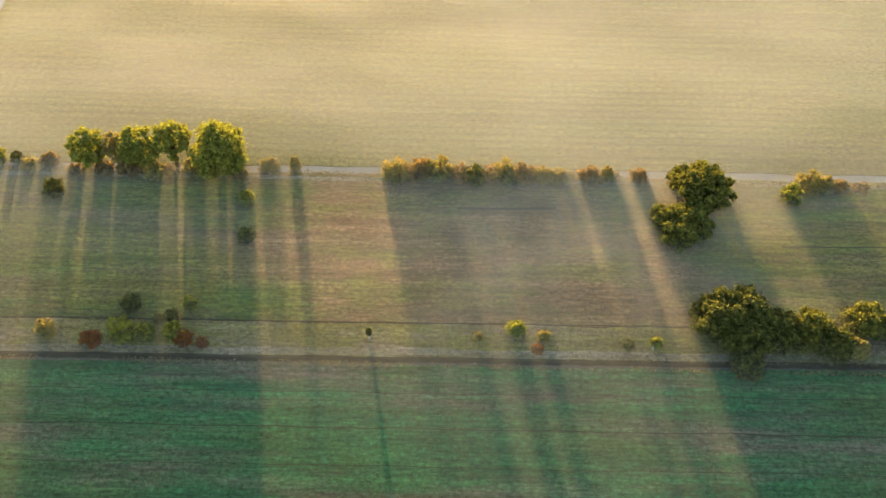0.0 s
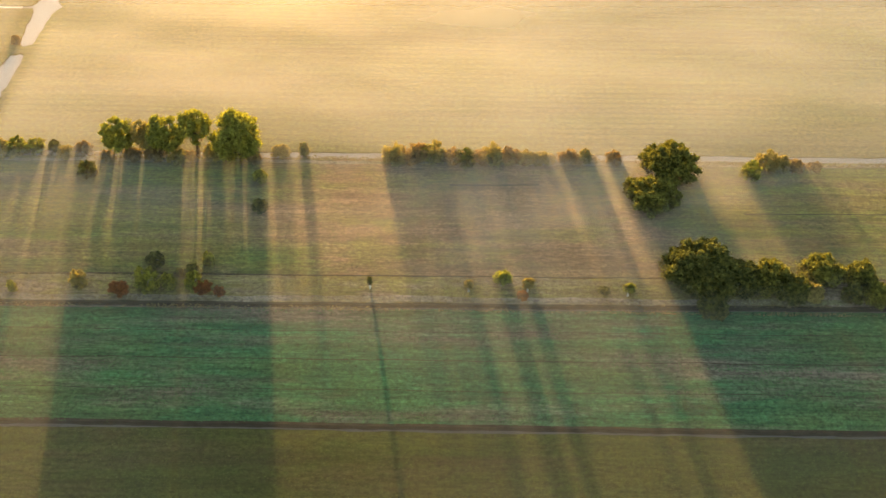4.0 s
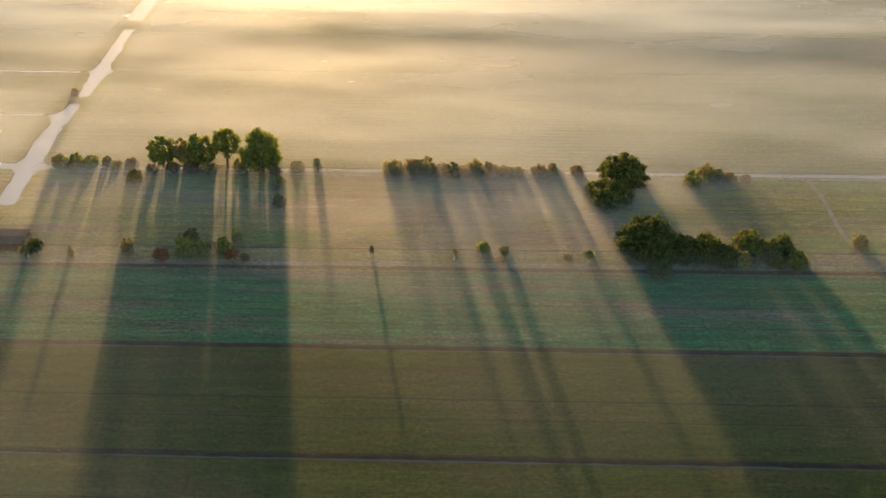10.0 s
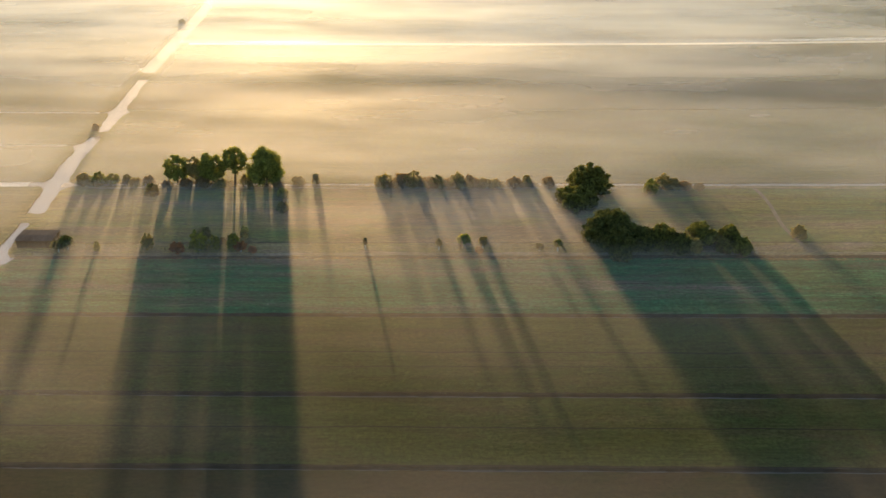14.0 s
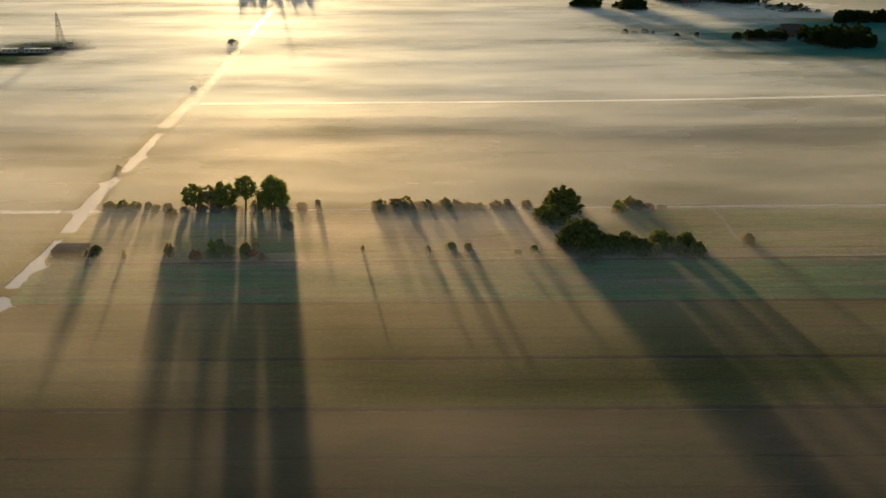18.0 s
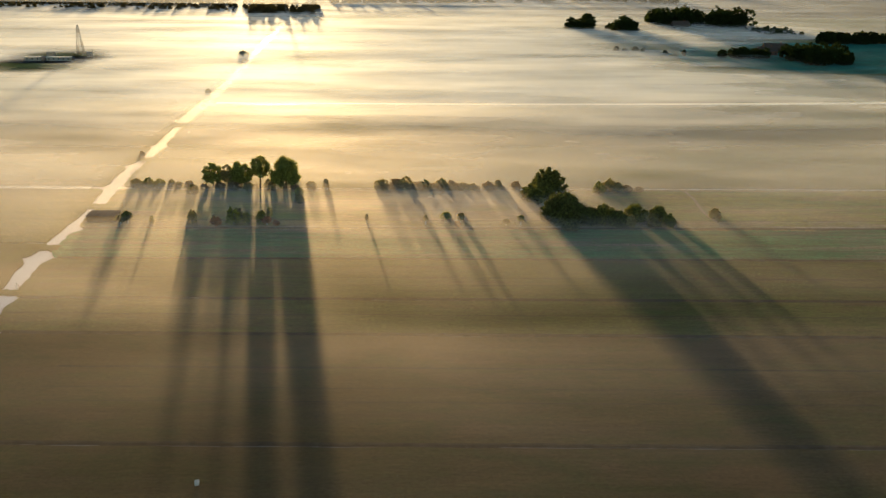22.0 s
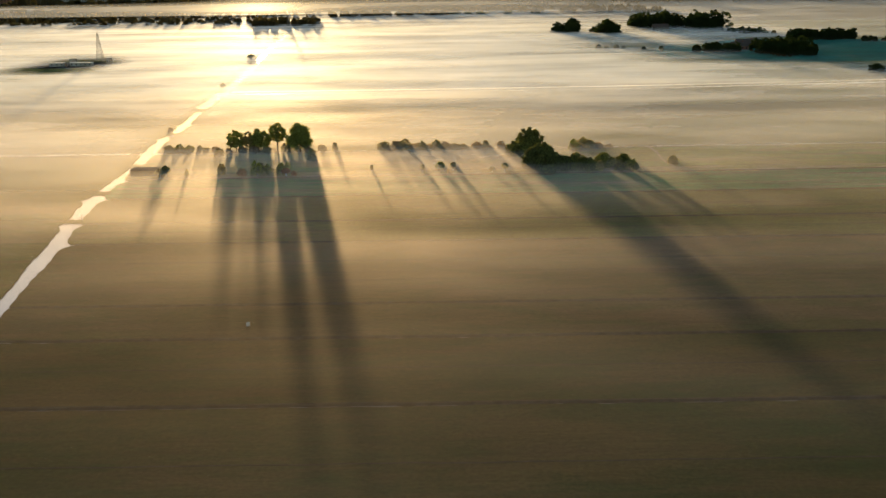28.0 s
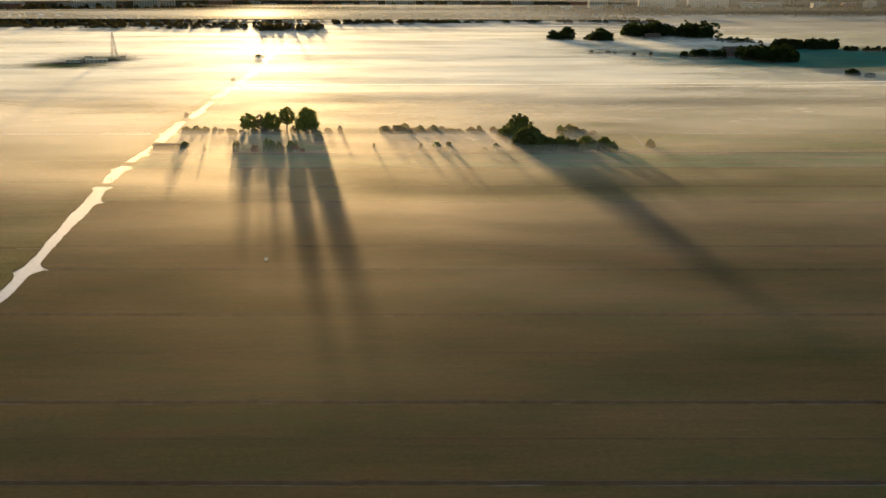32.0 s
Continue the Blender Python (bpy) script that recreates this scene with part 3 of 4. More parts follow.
# ditches between the field strips: each has a shaded north bank and a thread of water
DITCHES = (-163.0, -137.9, -97.5, -67.6, -48.1, -0.9, 20.2, 49.5, 77.0)
BANK = 0.85
FIELDS = (
    (-400, -163.5, GRASS_DIM, "dim brownish pasture with faint drill lines"),
    (-163.0 + BANK, -138.4, GRASS_DIM, "dim brownish pasture strip between two ditches"),
    (-137.9 + BANK, -98.0, GRASS_DIM, "dim brownish pasture with faint drill lines"),
    (-97.5 + BANK, -68.1, GRASS_DIM, "dim brownish pasture beside a ditch"),
    (-67.6 + BANK, -48.6, GRASS_BROWN, "brown-green pasture strip with a feed trough"),
    (-48.1 + BANK, -1.4, GRASS_BROWN, "brown pasture with faint drill lines"),
    (-0.9 + BANK, 19.7, GRASS_OLIVE, "narrow strip of olive grass between two ditches"),
    (20.2 + BANK, 49.0, GRASS_OLIVE, "olive grass strip between two ditches"),
    (49.5 + BANK, 76.5, GRASS_LUSH, "lush dark green grass strip in long tree shadows"),
    (77.0 + BANK, 85.0, GRASS_VERGE, "rough pale grassy verge with saplings"),
    (85.3, 121.6, GRASS_WORN, "worn brown-green meadow with shrubs and trees"),
    (123.8, 189.0, GRASS_PALE, "pale mown meadow under golden mist"),
    (189.6, 221.6, GRASS_OLIVE, "strip of olive meadow showing through thin mist"),
    (222.4, 281.5, GRASS_PALE, "pale mown meadow under bright mist"),
    (285.8, 790.0, GRASS_PALE, "far wet meadow under bright mist"),
)
for k, (a, b, m, text) in enumerate(FIELDS):
    field("field_%d" % (k + 1), 1, a, b, m, text, k)
for k, (a, b) in enumerate(((-400, -130), (-128.6, -49), (-47.8, 26), (27.2, 62), (63.2, 120.5), (124.2, 153.0), (154.2, 185.0), (186.4, 238), (239.8, 400), (401.8, 770))):
    field("field_%d" % (k + 20), -1, a, b, GRASS_PALE if k > 3 else GRASS_OLIVE, "hazy pasture beyond the canal", k + 40)


def water(name, x0, x1, y0, y1, z, label, kind=None, straight=False):
    xs = list(np.linspace(x0, x1, 90))
    verts = [(x, y + (0 if straight else lie(x, (y0 + y1) / 2)), z) for x in xs for y in (y0, y1)]
    faces = [(2 * i, 2 * i + 2, 2 * i + 3, 2 * i + 1) for i in range(len(xs) - 1)]
    return tagged(put(name, mesh_from(name, verts, faces, kind or DITCH_WATER)), label, "water", kind="structure")


def bank(name, y, seed, x1=420):
    """The shaded north side of a ditch: dark wet soil sloping down from the grass to the water, uneven along its run."""
    verts, faces = [], []
    xs = np.arange(canal_edge(y, 1) + 0.3, x1, 1.5)
    for x in xs:
        x = float(x)
        o = y + lie(x, y) + wander(x, seed + 60, 0.16)
        verts += [(x, o + BANK + 0.25, 0.02), (x, o + BANK * 0.75 + 0.1 * noise.noise((x * 0.5, seed, 1)), 0.03 + 0.10 * max(0.0, noise.noise((x * 0.3, seed, 3)))),
                  (x, o + 0.35, -0.22), (x, o - 0.05 + 0.25 * noise.noise((x * 0.35, seed, 7)), -0.42)]
    for i in range(len(xs) - 1):
        for j in range(3):
            p = 4 * i + j
            faces.append((p, p + 1, p + 5, p + 4))
    return tagged(put(name, mesh_from(name, verts, faces, SOIL)), "dark wet soil bank of a field ditch", "bank", kind="structure")


verts = [(canal_x(y) + dx, y, -0.30) for y in np.linspace(-400, 800, 121) for dx in (-8.5, 8.5)]
tagged(put("canal_water", mesh_from("canal_water", verts, [(2 * i, 2 * i + 1, 2 * i + 3, 2 * i + 2) for i in range(120)], WATER)), "still pale canal reflecting the morning sky", "water", kind="structure")
water("water_1", -113, 1280, 121.2, 124.4, -0.2, "thin strip of still water in a field ditch", kind=PALE_WATER)
for k, y in enumerate(DITCHES):
    water("water_%d" % (k + 7), canal_edge(y, 1) - 0.5, 900, y - 0.8, y + 0.5, -0.34, "narrow field ditch with a thread of still water", kind=DITCH_WATER)
    bank("bank_%d" % (k + 1), y, k)
water("water_2", -118, 1280, 280.4, 286.6, -0.12, "bright straight water ditch across the meadow", kind=BRIGHT_WATER)
water("water_3", -1480, -123, 119.8, 124.8, -0.2, "straight water ditch across the far pasture", BRIGHT_WATER, True)
water("water_4", -1480, -123, 237.2, 240.4, -0.2, "thin water ditch across the far pasture", BRIGHT_WATER, True)
water("water_5", -1480, -123, 184.4, 187.0, -0.2, "thin water ditch across the far pasture", BRIGHT_WATER, True)
water("water_6", -1480, -123, 152.4, 154.8, -0.2, "thin water ditch across the far pasture", BRIGHT_WATER, True)


def strip(name, points, half, z, material, label, category, seed):
    """A narrow raised strip of ground along a line of points."""
    verts = []
    for k, (x, y) in enumerate(points):
        a, c = Vector(points[max(0, k - 1)]), Vector(points[min(len(points) - 1, k + 1)])
        d = (c - a).normalized()
        o = wander(x + y, seed, 0.25)
        for s in (-1, 1):
            verts += [(x - d.y * half * s - d.y * o, y + d.x * half * s + d.x * o, z), (x - d.y * half * 1.3 * s - d.y * o, y + d.x * half * 1.3 * s + d.x * o, -0.1)]
    faces = []
    for k in range(len(points) - 1):
        p, q = 4 * k, 4 * k + 4
        faces += [(p, q, q + 2, p + 2), (p + 1, q + 1, q, p), (p + 2, q + 2, q + 3, p + 3)]
    return tagged(put(name, mesh_from(name, verts, faces, material)), label, category, kind="structure")


TRACK_SOIL = surface("pale_track_soil", [(0.3, (0.20, 0.16, 0.12)), (0.7, (0.32, 0.27, 0.21))], 0.5)
for k, (y, half) in enumerate(((71.0, 0.05), (64.3, 0.08), (57.5, 0.05), (35.2, 0.14), (30.0, 0.08), (10.5, 0.12), (-17.4, 0.28), (-26.5, 0.1), (-32.2, 0.1), (-82.0, 0.14), (-117.0, 0.16), (-150.0, 0.14), (85.3, 0.12))):
    strip("furrow_%d" % (k + 1), [(x, y + lie(x, y)) for x in range(-104 if y > 0 else -80, 700, 4)], half, 0.02, SOIL, "shallow dark furrow across the grass", "furrow", k)
strip("furrow_20", [(x, 112.8 + 0.02 * x) for x in range(-2, 20, 2)], 0.3, 0.02, SOIL, "short dark damp furrow in the meadow", "furrow", 21)
strip("furrow_21", [(x, 104.0 + 0.01 * x) for x in range(62, 150, 3)], 0.14, 0.02, SOIL, "short dark damp furrow in the meadow", "furrow", 22)
PALE_BARE = field_material("pale_bare_strip", (0.30, 0.25, 0.21), (0.24, 0.21, 0.15), (0.19, 0.19, 0.10), (0.33, 0.28, 0.25), 0.3, 0.09)
strip("bare_strip_1", [(x, 79.0 + lie(x, 77) + wander(x, 71, 0.5)) for x in range(-104, 160, 2)], 0.75, 0.02, PALE_BARE, "pale bare ground beside the field ditch", "ground", 33)
strip("bare_strip_2", [(x, 120.4 + lie(x, 122) + wander(x, 72, 0.3)) for x in range(-104, 160, 2)], 0.5, 0.02, PALE_BARE, "pale dry strip beside the water ditch", "ground", 34)
strip("track_1", [(98.4 + 0.04 * i + 0.9 * math.sin(i / 6.0), 122 - i) for i in range(0, 44, 2)], 0.55, 0.03, TRACK_SOIL, "pale bare track across the meadow", "track", 31)


def patch(name, cx, cy, rx, ry, material, label, category, seed):
    """A thin slab of other ground with an uneven rim."""
    n = 60
    ring = []
    for k in range(n):
        a = 2 * math.pi * k / n
        r = 1 + 0.18 * noise.noise((math.cos(a) * 2 + seed, math.sin(a) * 2, 0.3))
        ring.append((cx + rx * r * math.copysign(abs(math.cos(a)) ** 0.6, math.cos(a)), cy + ry * r * math.copysign(abs(math.sin(a)) ** 0.6, math.sin(a))))
    verts = [(x, y, 0.05) for x, y in ring] + [(cx + (x - cx) * 1.01, cy + (y - cy) * 1.01, -0.1) for x, y in ring]
    faces = [tuple(range(n))] + [(k, n + k, n + (k + 1) % n, (k + 1) % n) for k in range(n)]
    return tagged(put(name, mesh_from(name, verts, faces, material)), label, category, kind="structure")


# dark colour stands in for the shade the surrounding mist casts here
patch("yard", -262, 440, 46, 19, surface("shaded_ground", [(0.3, (0.03, 0.033, 0.04)), (0.7, (0.06, 0.06, 0.065))], 0.3), "yard round a mast, its ground painted dark for shade", "yard", 3)
# teal grass paints in the shade of the woods
patch("field_31", 392, 484, 195, 82, GRASS_TEAL, "clear meadow beside a far farm, tinted teal as in skylit shade", "field", 5)

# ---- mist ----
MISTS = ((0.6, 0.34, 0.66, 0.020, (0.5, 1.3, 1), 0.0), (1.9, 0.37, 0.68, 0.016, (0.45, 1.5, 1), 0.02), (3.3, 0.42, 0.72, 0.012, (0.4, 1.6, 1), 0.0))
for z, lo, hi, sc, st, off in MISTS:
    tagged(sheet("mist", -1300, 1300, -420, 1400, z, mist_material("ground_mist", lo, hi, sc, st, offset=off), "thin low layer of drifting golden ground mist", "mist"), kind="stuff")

# strip added above the mist to imitate the far ditch's bright reflection
glint_strip = mist_material("ditch_glint", 0.10, 0.35, 0.05, (0.3, 1, 1), most=0.9, sheen=1.0, sheen_y=[(0.0, grey(0.9)), (1.0, grey(0.9))])
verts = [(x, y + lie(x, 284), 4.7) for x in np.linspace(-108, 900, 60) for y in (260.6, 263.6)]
tagged(put("mist", mesh_from("mist", verts, [(2 * i, 2 * i + 2, 2 * i + 3, 2 * i + 1) for i in range(59)], glint_strip)), "narrow bright strip imitating the glint of a water ditch", "mist", kind="stuff")
WISP_Y = [(0.300, grey(0.0)), (0.306, grey(0.5)), (0.318, grey(0.9)), (0.3235, grey(0.6)), (0.3265, grey(0.0))]
WISP_X = [(0.205, grey(0.0)), (0.25, grey(0.8)), (0.30, grey(1.0)), (0.325, grey(0.6)), (0.35, grey(0.0))]
# the low sun's pinkish warmth is painted into the wisps' body colour
tagged(sheet("mist", -60, 110, 80, 126, 0.9, mist_material("drifting_wisps", 0.38, 0.70, 0.085, (0.8, 1.0, 1), most=0.55, sheen=0.6, body=(0.92, 0.80, 0.69, 1), by_y=WISP_Y, sheen_y=WISP_Y, by_x=WISP_X), "torn wisps of mist drifting over the meadow", "mist"), kind="stuff")

# ---- trees and shrubs ----
GROVE = "tall trees in the grove by the ditch"
tree("tree", -77.6, 122.4, 6.2, 9.3, LEAF, 1, "slender green tree with a round airy crown", group=GROVE, lobes=16, per=230, spray=0.13, clear=0.5)
tree("tree", -72.0, 123.2, 4.6, 8.9, LEAF_YELLOW, 2, "yellowing tree crowded among its neighbours", group=GROVE, lobes=12, per=200, spray=0.13, clear=0.4)
tree("tree", -67.2, 123.2, 7.2, 9.8, LEAF, 3, "broad green tree in a grove", group=GROVE, lobes=20, per=270, spray=0.13, clear=0.4)
tree("tree", -60.2, 122.8, 6.6, 12.3, LEAF, 4, "tall tree with a high open crown and bare stem", group=GROVE, lobes=15, per=200, spray=0.13, clear=0.75)
tree("tree", -50.9, 122.0, 9.3, 12.3, LEAF, 5, "large full round tree by the water ditch", group=GROVE, lobes=30, per=330, spray=0.135, clear=0.24)
RIGHT = "large trees and bushes at the ditch corner"
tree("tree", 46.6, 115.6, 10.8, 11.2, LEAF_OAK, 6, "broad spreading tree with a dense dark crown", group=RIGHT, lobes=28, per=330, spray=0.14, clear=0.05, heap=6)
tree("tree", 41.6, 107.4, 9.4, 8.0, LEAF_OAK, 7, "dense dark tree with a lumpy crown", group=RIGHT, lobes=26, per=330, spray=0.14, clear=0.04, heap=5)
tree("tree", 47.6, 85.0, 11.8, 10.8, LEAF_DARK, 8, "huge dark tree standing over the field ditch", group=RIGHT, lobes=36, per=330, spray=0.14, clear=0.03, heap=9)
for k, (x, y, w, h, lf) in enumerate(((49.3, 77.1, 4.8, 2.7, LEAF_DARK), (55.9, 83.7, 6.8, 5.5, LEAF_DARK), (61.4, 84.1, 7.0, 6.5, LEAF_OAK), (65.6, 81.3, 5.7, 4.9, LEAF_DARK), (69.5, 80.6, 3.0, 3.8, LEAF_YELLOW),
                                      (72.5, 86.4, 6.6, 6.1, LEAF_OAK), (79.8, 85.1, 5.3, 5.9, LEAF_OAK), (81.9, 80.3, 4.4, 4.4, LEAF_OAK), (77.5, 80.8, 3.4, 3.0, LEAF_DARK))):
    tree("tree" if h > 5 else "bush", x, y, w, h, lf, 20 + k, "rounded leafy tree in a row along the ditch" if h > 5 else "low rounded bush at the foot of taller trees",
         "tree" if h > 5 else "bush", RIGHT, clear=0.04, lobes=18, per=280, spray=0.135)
ROW = "shrubs along the water ditch"
for k, (x, y, w, h, lf) in enumerate(((-106.3, 122.6, 3.6, 3.3, LEAF_YELLOW), (-101.9, 122.6, 4.1, 3.6, LEAF), (-97.7, 122.8, 3.9, 3.2, LEAF), (-93.2, 122.9, 2.0, 3.0, LEAF_DARK),
                                      (-86.6, 123.1, 3.1, 2.4, LEAF_RUST), (-83.2, 114.6, 3.7, 3.5, LEAF_DARK), (-44.4, 113.4, 2.9, 3.1, LEAF), (-43.0, 103.7, 2.6, 3.2, LEAF_DARK),
                                      (-41.0, 122.4, 3.3, 2.7, LEAF_YELLOW), (-35.5, 122.4, 1.9, 3.7, LEAF_YELLOW))):
    tree("shrub", x, y, w, h, lf, 40 + k, "small leafy shrub beside the water ditch", "shrub", ROW, clear=0.05, lobes=11, per=110, spray=0.13)
for k, (x, y, w, h, lf) in enumerate(((-14.6, 121.6, 5.3, 4.5, LEAF_YELLOW), (-9.3, 121.6, 4.3, 4.5, LEAF_RUST), (-5.6, 121.6, 4.2, 4.9, LEAF_YELLOW), (1.4, 120.3, 4.4, 4.1, LEAF_DARK),
                                      (7.4, 121.4, 5.0, 4.5, LEAF_YELLOW), (11.9, 121.4, 4.2, 3.4, LEAF_RUST), (15.1, 121.3, 3.6, 3.1, LEAF_YELLOW), (19.0, 121.3, 3.7, 2.6, LEAF_YELLOW),
                                      (25.0, 121.3, 3.9, 3.4, LEAF_RUST), (28.8, 121.1, 2.4, 4.1, LEAF_YELLOW), (35.5, 121.0, 3.2, 3.6, LEAF_RUST))):
    tree("shrub", x, y, w, h, lf, 60 + k, "ochre autumn shrub in a hedge row by the ditch" if lf is not LEAF_DARK else "dark green round shrub standing in the hedge row", "shrub", ROW, clear=0.03, lobes=12, per=75, spray=0.12)
for k, (x, w, h, lf) in enumerate(((-11.0, 4.4, 3.0, LEAF_RUST), (-6.6, 4.2, 3.4, LEAF_YELLOW), (-1.6, 4.6, 3.2, LEAF_RUST), (5.4, 4.4, 3.0, LEAF_RUST), (10.6, 4.0, 2.6, LEAF_YELLOW), (14.6, 3.6, 2.4, LEAF_RUST), (17.4, 3.8, 2.2, LEAF_YELLOW),
                                   (21.0, 2.4, 1.6, LEAF_YELLOW), (26.6, 3.0, 2.2, LEAF_RUST), (30.4, 2.4, 1.6, LEAF_RUST), (-90.0, 3.6, 2.6, LEAF_YELLOW), (-106.0, 3.0, 2.0, LEAF_YELLOW), (-102.5, 3.6, 2.6, LEAF_YELLOW))):
    tree("shrub", x, 121.2 + 0.5 * (k % 2), w, h, lf, 260 + k, "low ochre shrub filling the hedge row", "shrub", ROW, clear=0.02, lobes=10, per=60, spray=0.12)
for k, (x, y, w, h, lf) in enumerate(((65.6, 116.7, 3.9, 4.9, LEAF), (70.5, 119.9, 4.9, 4.9, LEAF_YELLOW), (73.6, 119.8, 3.7, 3.6, LEAF_YELLOW), (76.6, 119.8, 3.7, 2.9, LEAF_RUST), (81.5, 119.8, 2.6, 1.9, LEAF_RUST), (100.4, 88.6, 3.5, 3.7, LEAF_YELLOW))):
    tree("shrub", x, y, w, h, lf, 80 + k, "misty shrub beside the ditch", "shrub", ROW, clear=0.04, lobes=11, per=110, spray=0.13)
SAP = "young trees along the field edge"
for k, (x, y, w, h, lf) in enumerate(((-87.6, 79.7, 1.2, 3.2, LEAF), (-74.8, 81.1, 2.6, 4.9, LEAF_YELLOW), (-66.6, 79.6, 3.0, 3.2, LEAF_RED), (-61.3, 81.2, 4.3, 6.0, LEAF), (-61.4, 87.3, 2.9, 3.5, LEAF_DARK),
                                      (-57.1, 81.1, 2.2, 4.5, LEAF), (-56.0, 84.7, 1.3, 1.9, LEAF_DARK), (-53.3, 84.9, 2.4, 2.8, LEAF_DARK), (-50.6, 87.4, 1.9, 3.9, LEAF), (-52.3, 80.9, 2.8, 4.9, LEAF))):
    tree("shrub", x, y, w, h, lf, 100 + k, "small dark shrub in a rough corner" if lf is not LEAF_RED else "rust-red autumn shrub in a rough corner", "shrub", SAP, clear=0.08, lobes=10, per=120, spray=0.125, bark=PALE_BARK)
for k, (x, y, w, h, lf) in enumerate(((-50.3, 80.0, 3.0, 3.0, LEAF_RED), (-47.2, 79.7, 1.7, 1.9, LEAF_RED), (-17.7, 81.7, 0.8, 3.4, LEAF_DARK), (1.8, 81.2, 1.4, 3.4, LEAF_YELLOW), (8.5, 83.0, 3.0, 3.8, LEAF),
                                      (13.4, 81.2, 1.9, 4.2, LEAF_YELLOW), (12.5, 79.8, 1.7, 1.7, LEAF_RED), (28.5, 80.8, 1.9, 2.1, LEAF_DARK), (33.2, 80.6, 1.8, 3.8, LEAF), (-97.8, 79.6, 2.8, 3.4, LEAF_DARK), (-95.8, 80.8, 3.2, 4.5, LEAF_DARK))):
    tree("sapling" if h > 2 else "shrub", x, y, w, h, lf, 120 + k, "young tree with a pale stem on the grassy field edge" if lf is not LEAF_RED else "low rust-red shrub on the grassy field edge", "shrub", SAP,
         clear=0.9 if h > 2 else 0.05, lobes=9, per=110, spray=0.12, bark=PALE_BARK, guard=h > 2)

rng = np.random.default_rng(77)
for k in range(13):
    x = -15.5 + k * 3.0 + rng.uniform(-0.5, 0.5)
    if not -0.6 < x < 3.0:
        tree("shrub", x, 121.9 + rng.uniform(-0.5, 0.5), rng.uniform(2.2, 3.4), rng.uniform(2.2, 4.4) * (1.0 if x < 14 else 0.7), (LEAF_YELLOW, LEAF_RUST, LEAF_YELLOW, LEAF)[k % 4], 400 + k,
             "thin ochre shrub with upright shoots in the hedge row", "shrub", ROW, clear=0.02, lobes=7, per=55, spray=0.11)


def tufts(name, count, x0, x1, y0, y1, tall, material, seed, label):
    """Loose grass: clumps of upright blades, thicker in some drifts than in others."""
    rng = np.random.default_rng(seed)
    x, y = rng.uniform(x0, x1, count), rng.uniform(y0, y1, count)
    keep = np.sin(x * 0.21 + 2.0 * np.sin(y * 0.33)) + np.sin(y * 2.1 + 0.4 * np.sin(x * 0.05)) + rng.normal(size=count) > -0.2
    x, y = x[keep], y[keep]
    c = np.stack([x, y, np.full(len(x), tall * 0.45)], 1)
    me = leaf_mesh(name, c, tall, rng, material)
    return tagged(put(name, me), label, "grass", kind="stuff")


TUFT_GREEN = leaf_material("lush_tufts", (0.02, 0.10, 0.04), (0.07, 0.21, 0.08), 0.3)
TUFT_DRY = leaf_material("dry_tufts", (0.14, 0.12, 0.06), (0.30, 0.26, 0.16), 0.3)
TUFT_OLIVE = leaf_material("olive_tufts", (0.07, 0.10, 0.03), (0.16, 0.17, 0.06), 0.3)
tufts("grass", 52000, -96, 110, 50.4, 76.4, 0.10, TUFT_GREEN, 501, "lush green grass tufts in a dewy field strip")
tufts("grass", 16000, -100, 110, 78.0, 84.8, 0.13, TUFT_DRY, 502, "dry pale grass tufts on the rough verge")
tufts("grass", 26000, -100, 110, 85.4, 121.8, 0.10, TUFT_OLIVE, 503, "short olive grass tufts in the worn meadow")
tufts("reeds", 5200, -100, 130, 120.6, 122.2, 0.20, TUFT_DRY, 504, "dry reeds along the bank of a water ditch")
tufts("reeds", 5200, -100, 130, 76.0, 77.0, 0.14, TUFT_DRY, 505, "dry reeds along the bank of a field ditch")
tufts("grass", 30000, -96, 110, 20.8, 49.0, 0.09, TUFT_OLIVE, 506, "short olive grass tufts in a field strip")


# undergrowth beneath the grove
for k, (x, w, h, lf) in enumerate(((-80.4, 2.8, 2.1, LEAF_RUST), (-74.8, 3.5, 2.8, LEAF_RUST), (-69.5, 4.0, 3.2, LEAF_RUST), (-64.4, 3.8, 2.8, LEAF_YELLOW), (-61.8, 2.6, 2.1, LEAF_RUST), (-56.2, 3.4, 4.2, LEAF_YELLOW), (-46.8, 2.8, 2.6, LEAF_RUST))):
    tree("shrub", x, 120.2 + 0.4 * (k % 3), w, h, lf, 150 + k, "brown autumn undergrowth at the feet of tall trees", "shrub", ROW, clear=0.03, lobes=10, per=120, spray=0.125)


# ---- small built things near the canal ----
def box(bm, x0, x1, y0, y1, z0, z1, bevel=0.0):
    made = bmesh.ops.create_cube(bm, size=1.0, matrix=Matrix.LocRotScale(((x0 + x1) / 2, (y0 + y1) / 2, (z0 + z1) / 2), None, (x1 - x0, y1 - y0, z1 - z0)))
    if bevel:
        bmesh.ops.bevel(bm, geom=list({e for v in made["verts"] for e in v.link_edges}), offset=bevel, segments=1, affect="EDGES")


ROOF_GREY = surface("weathered_roof_sheet", [(0.3, (0.07, 0.065, 0.07)), (0.7, (0.13, 0.12, 0.125))], 0.6, (1, 0.2, 1), 4.0, 0.8)
BOARD = surface("dark_boards", [(0.3, (0.05, 0.04, 0.03)), (0.7, (0.10, 0.08, 0.06))], 0.7, (1, 1, 0.2))
WHITE = surface("white_paint", [(0.3, (0.62, 0.62, 0.60)), (0.7, (0.78, 0.78, 0.76))], 1.0, bump=0.02, rough=0.5)
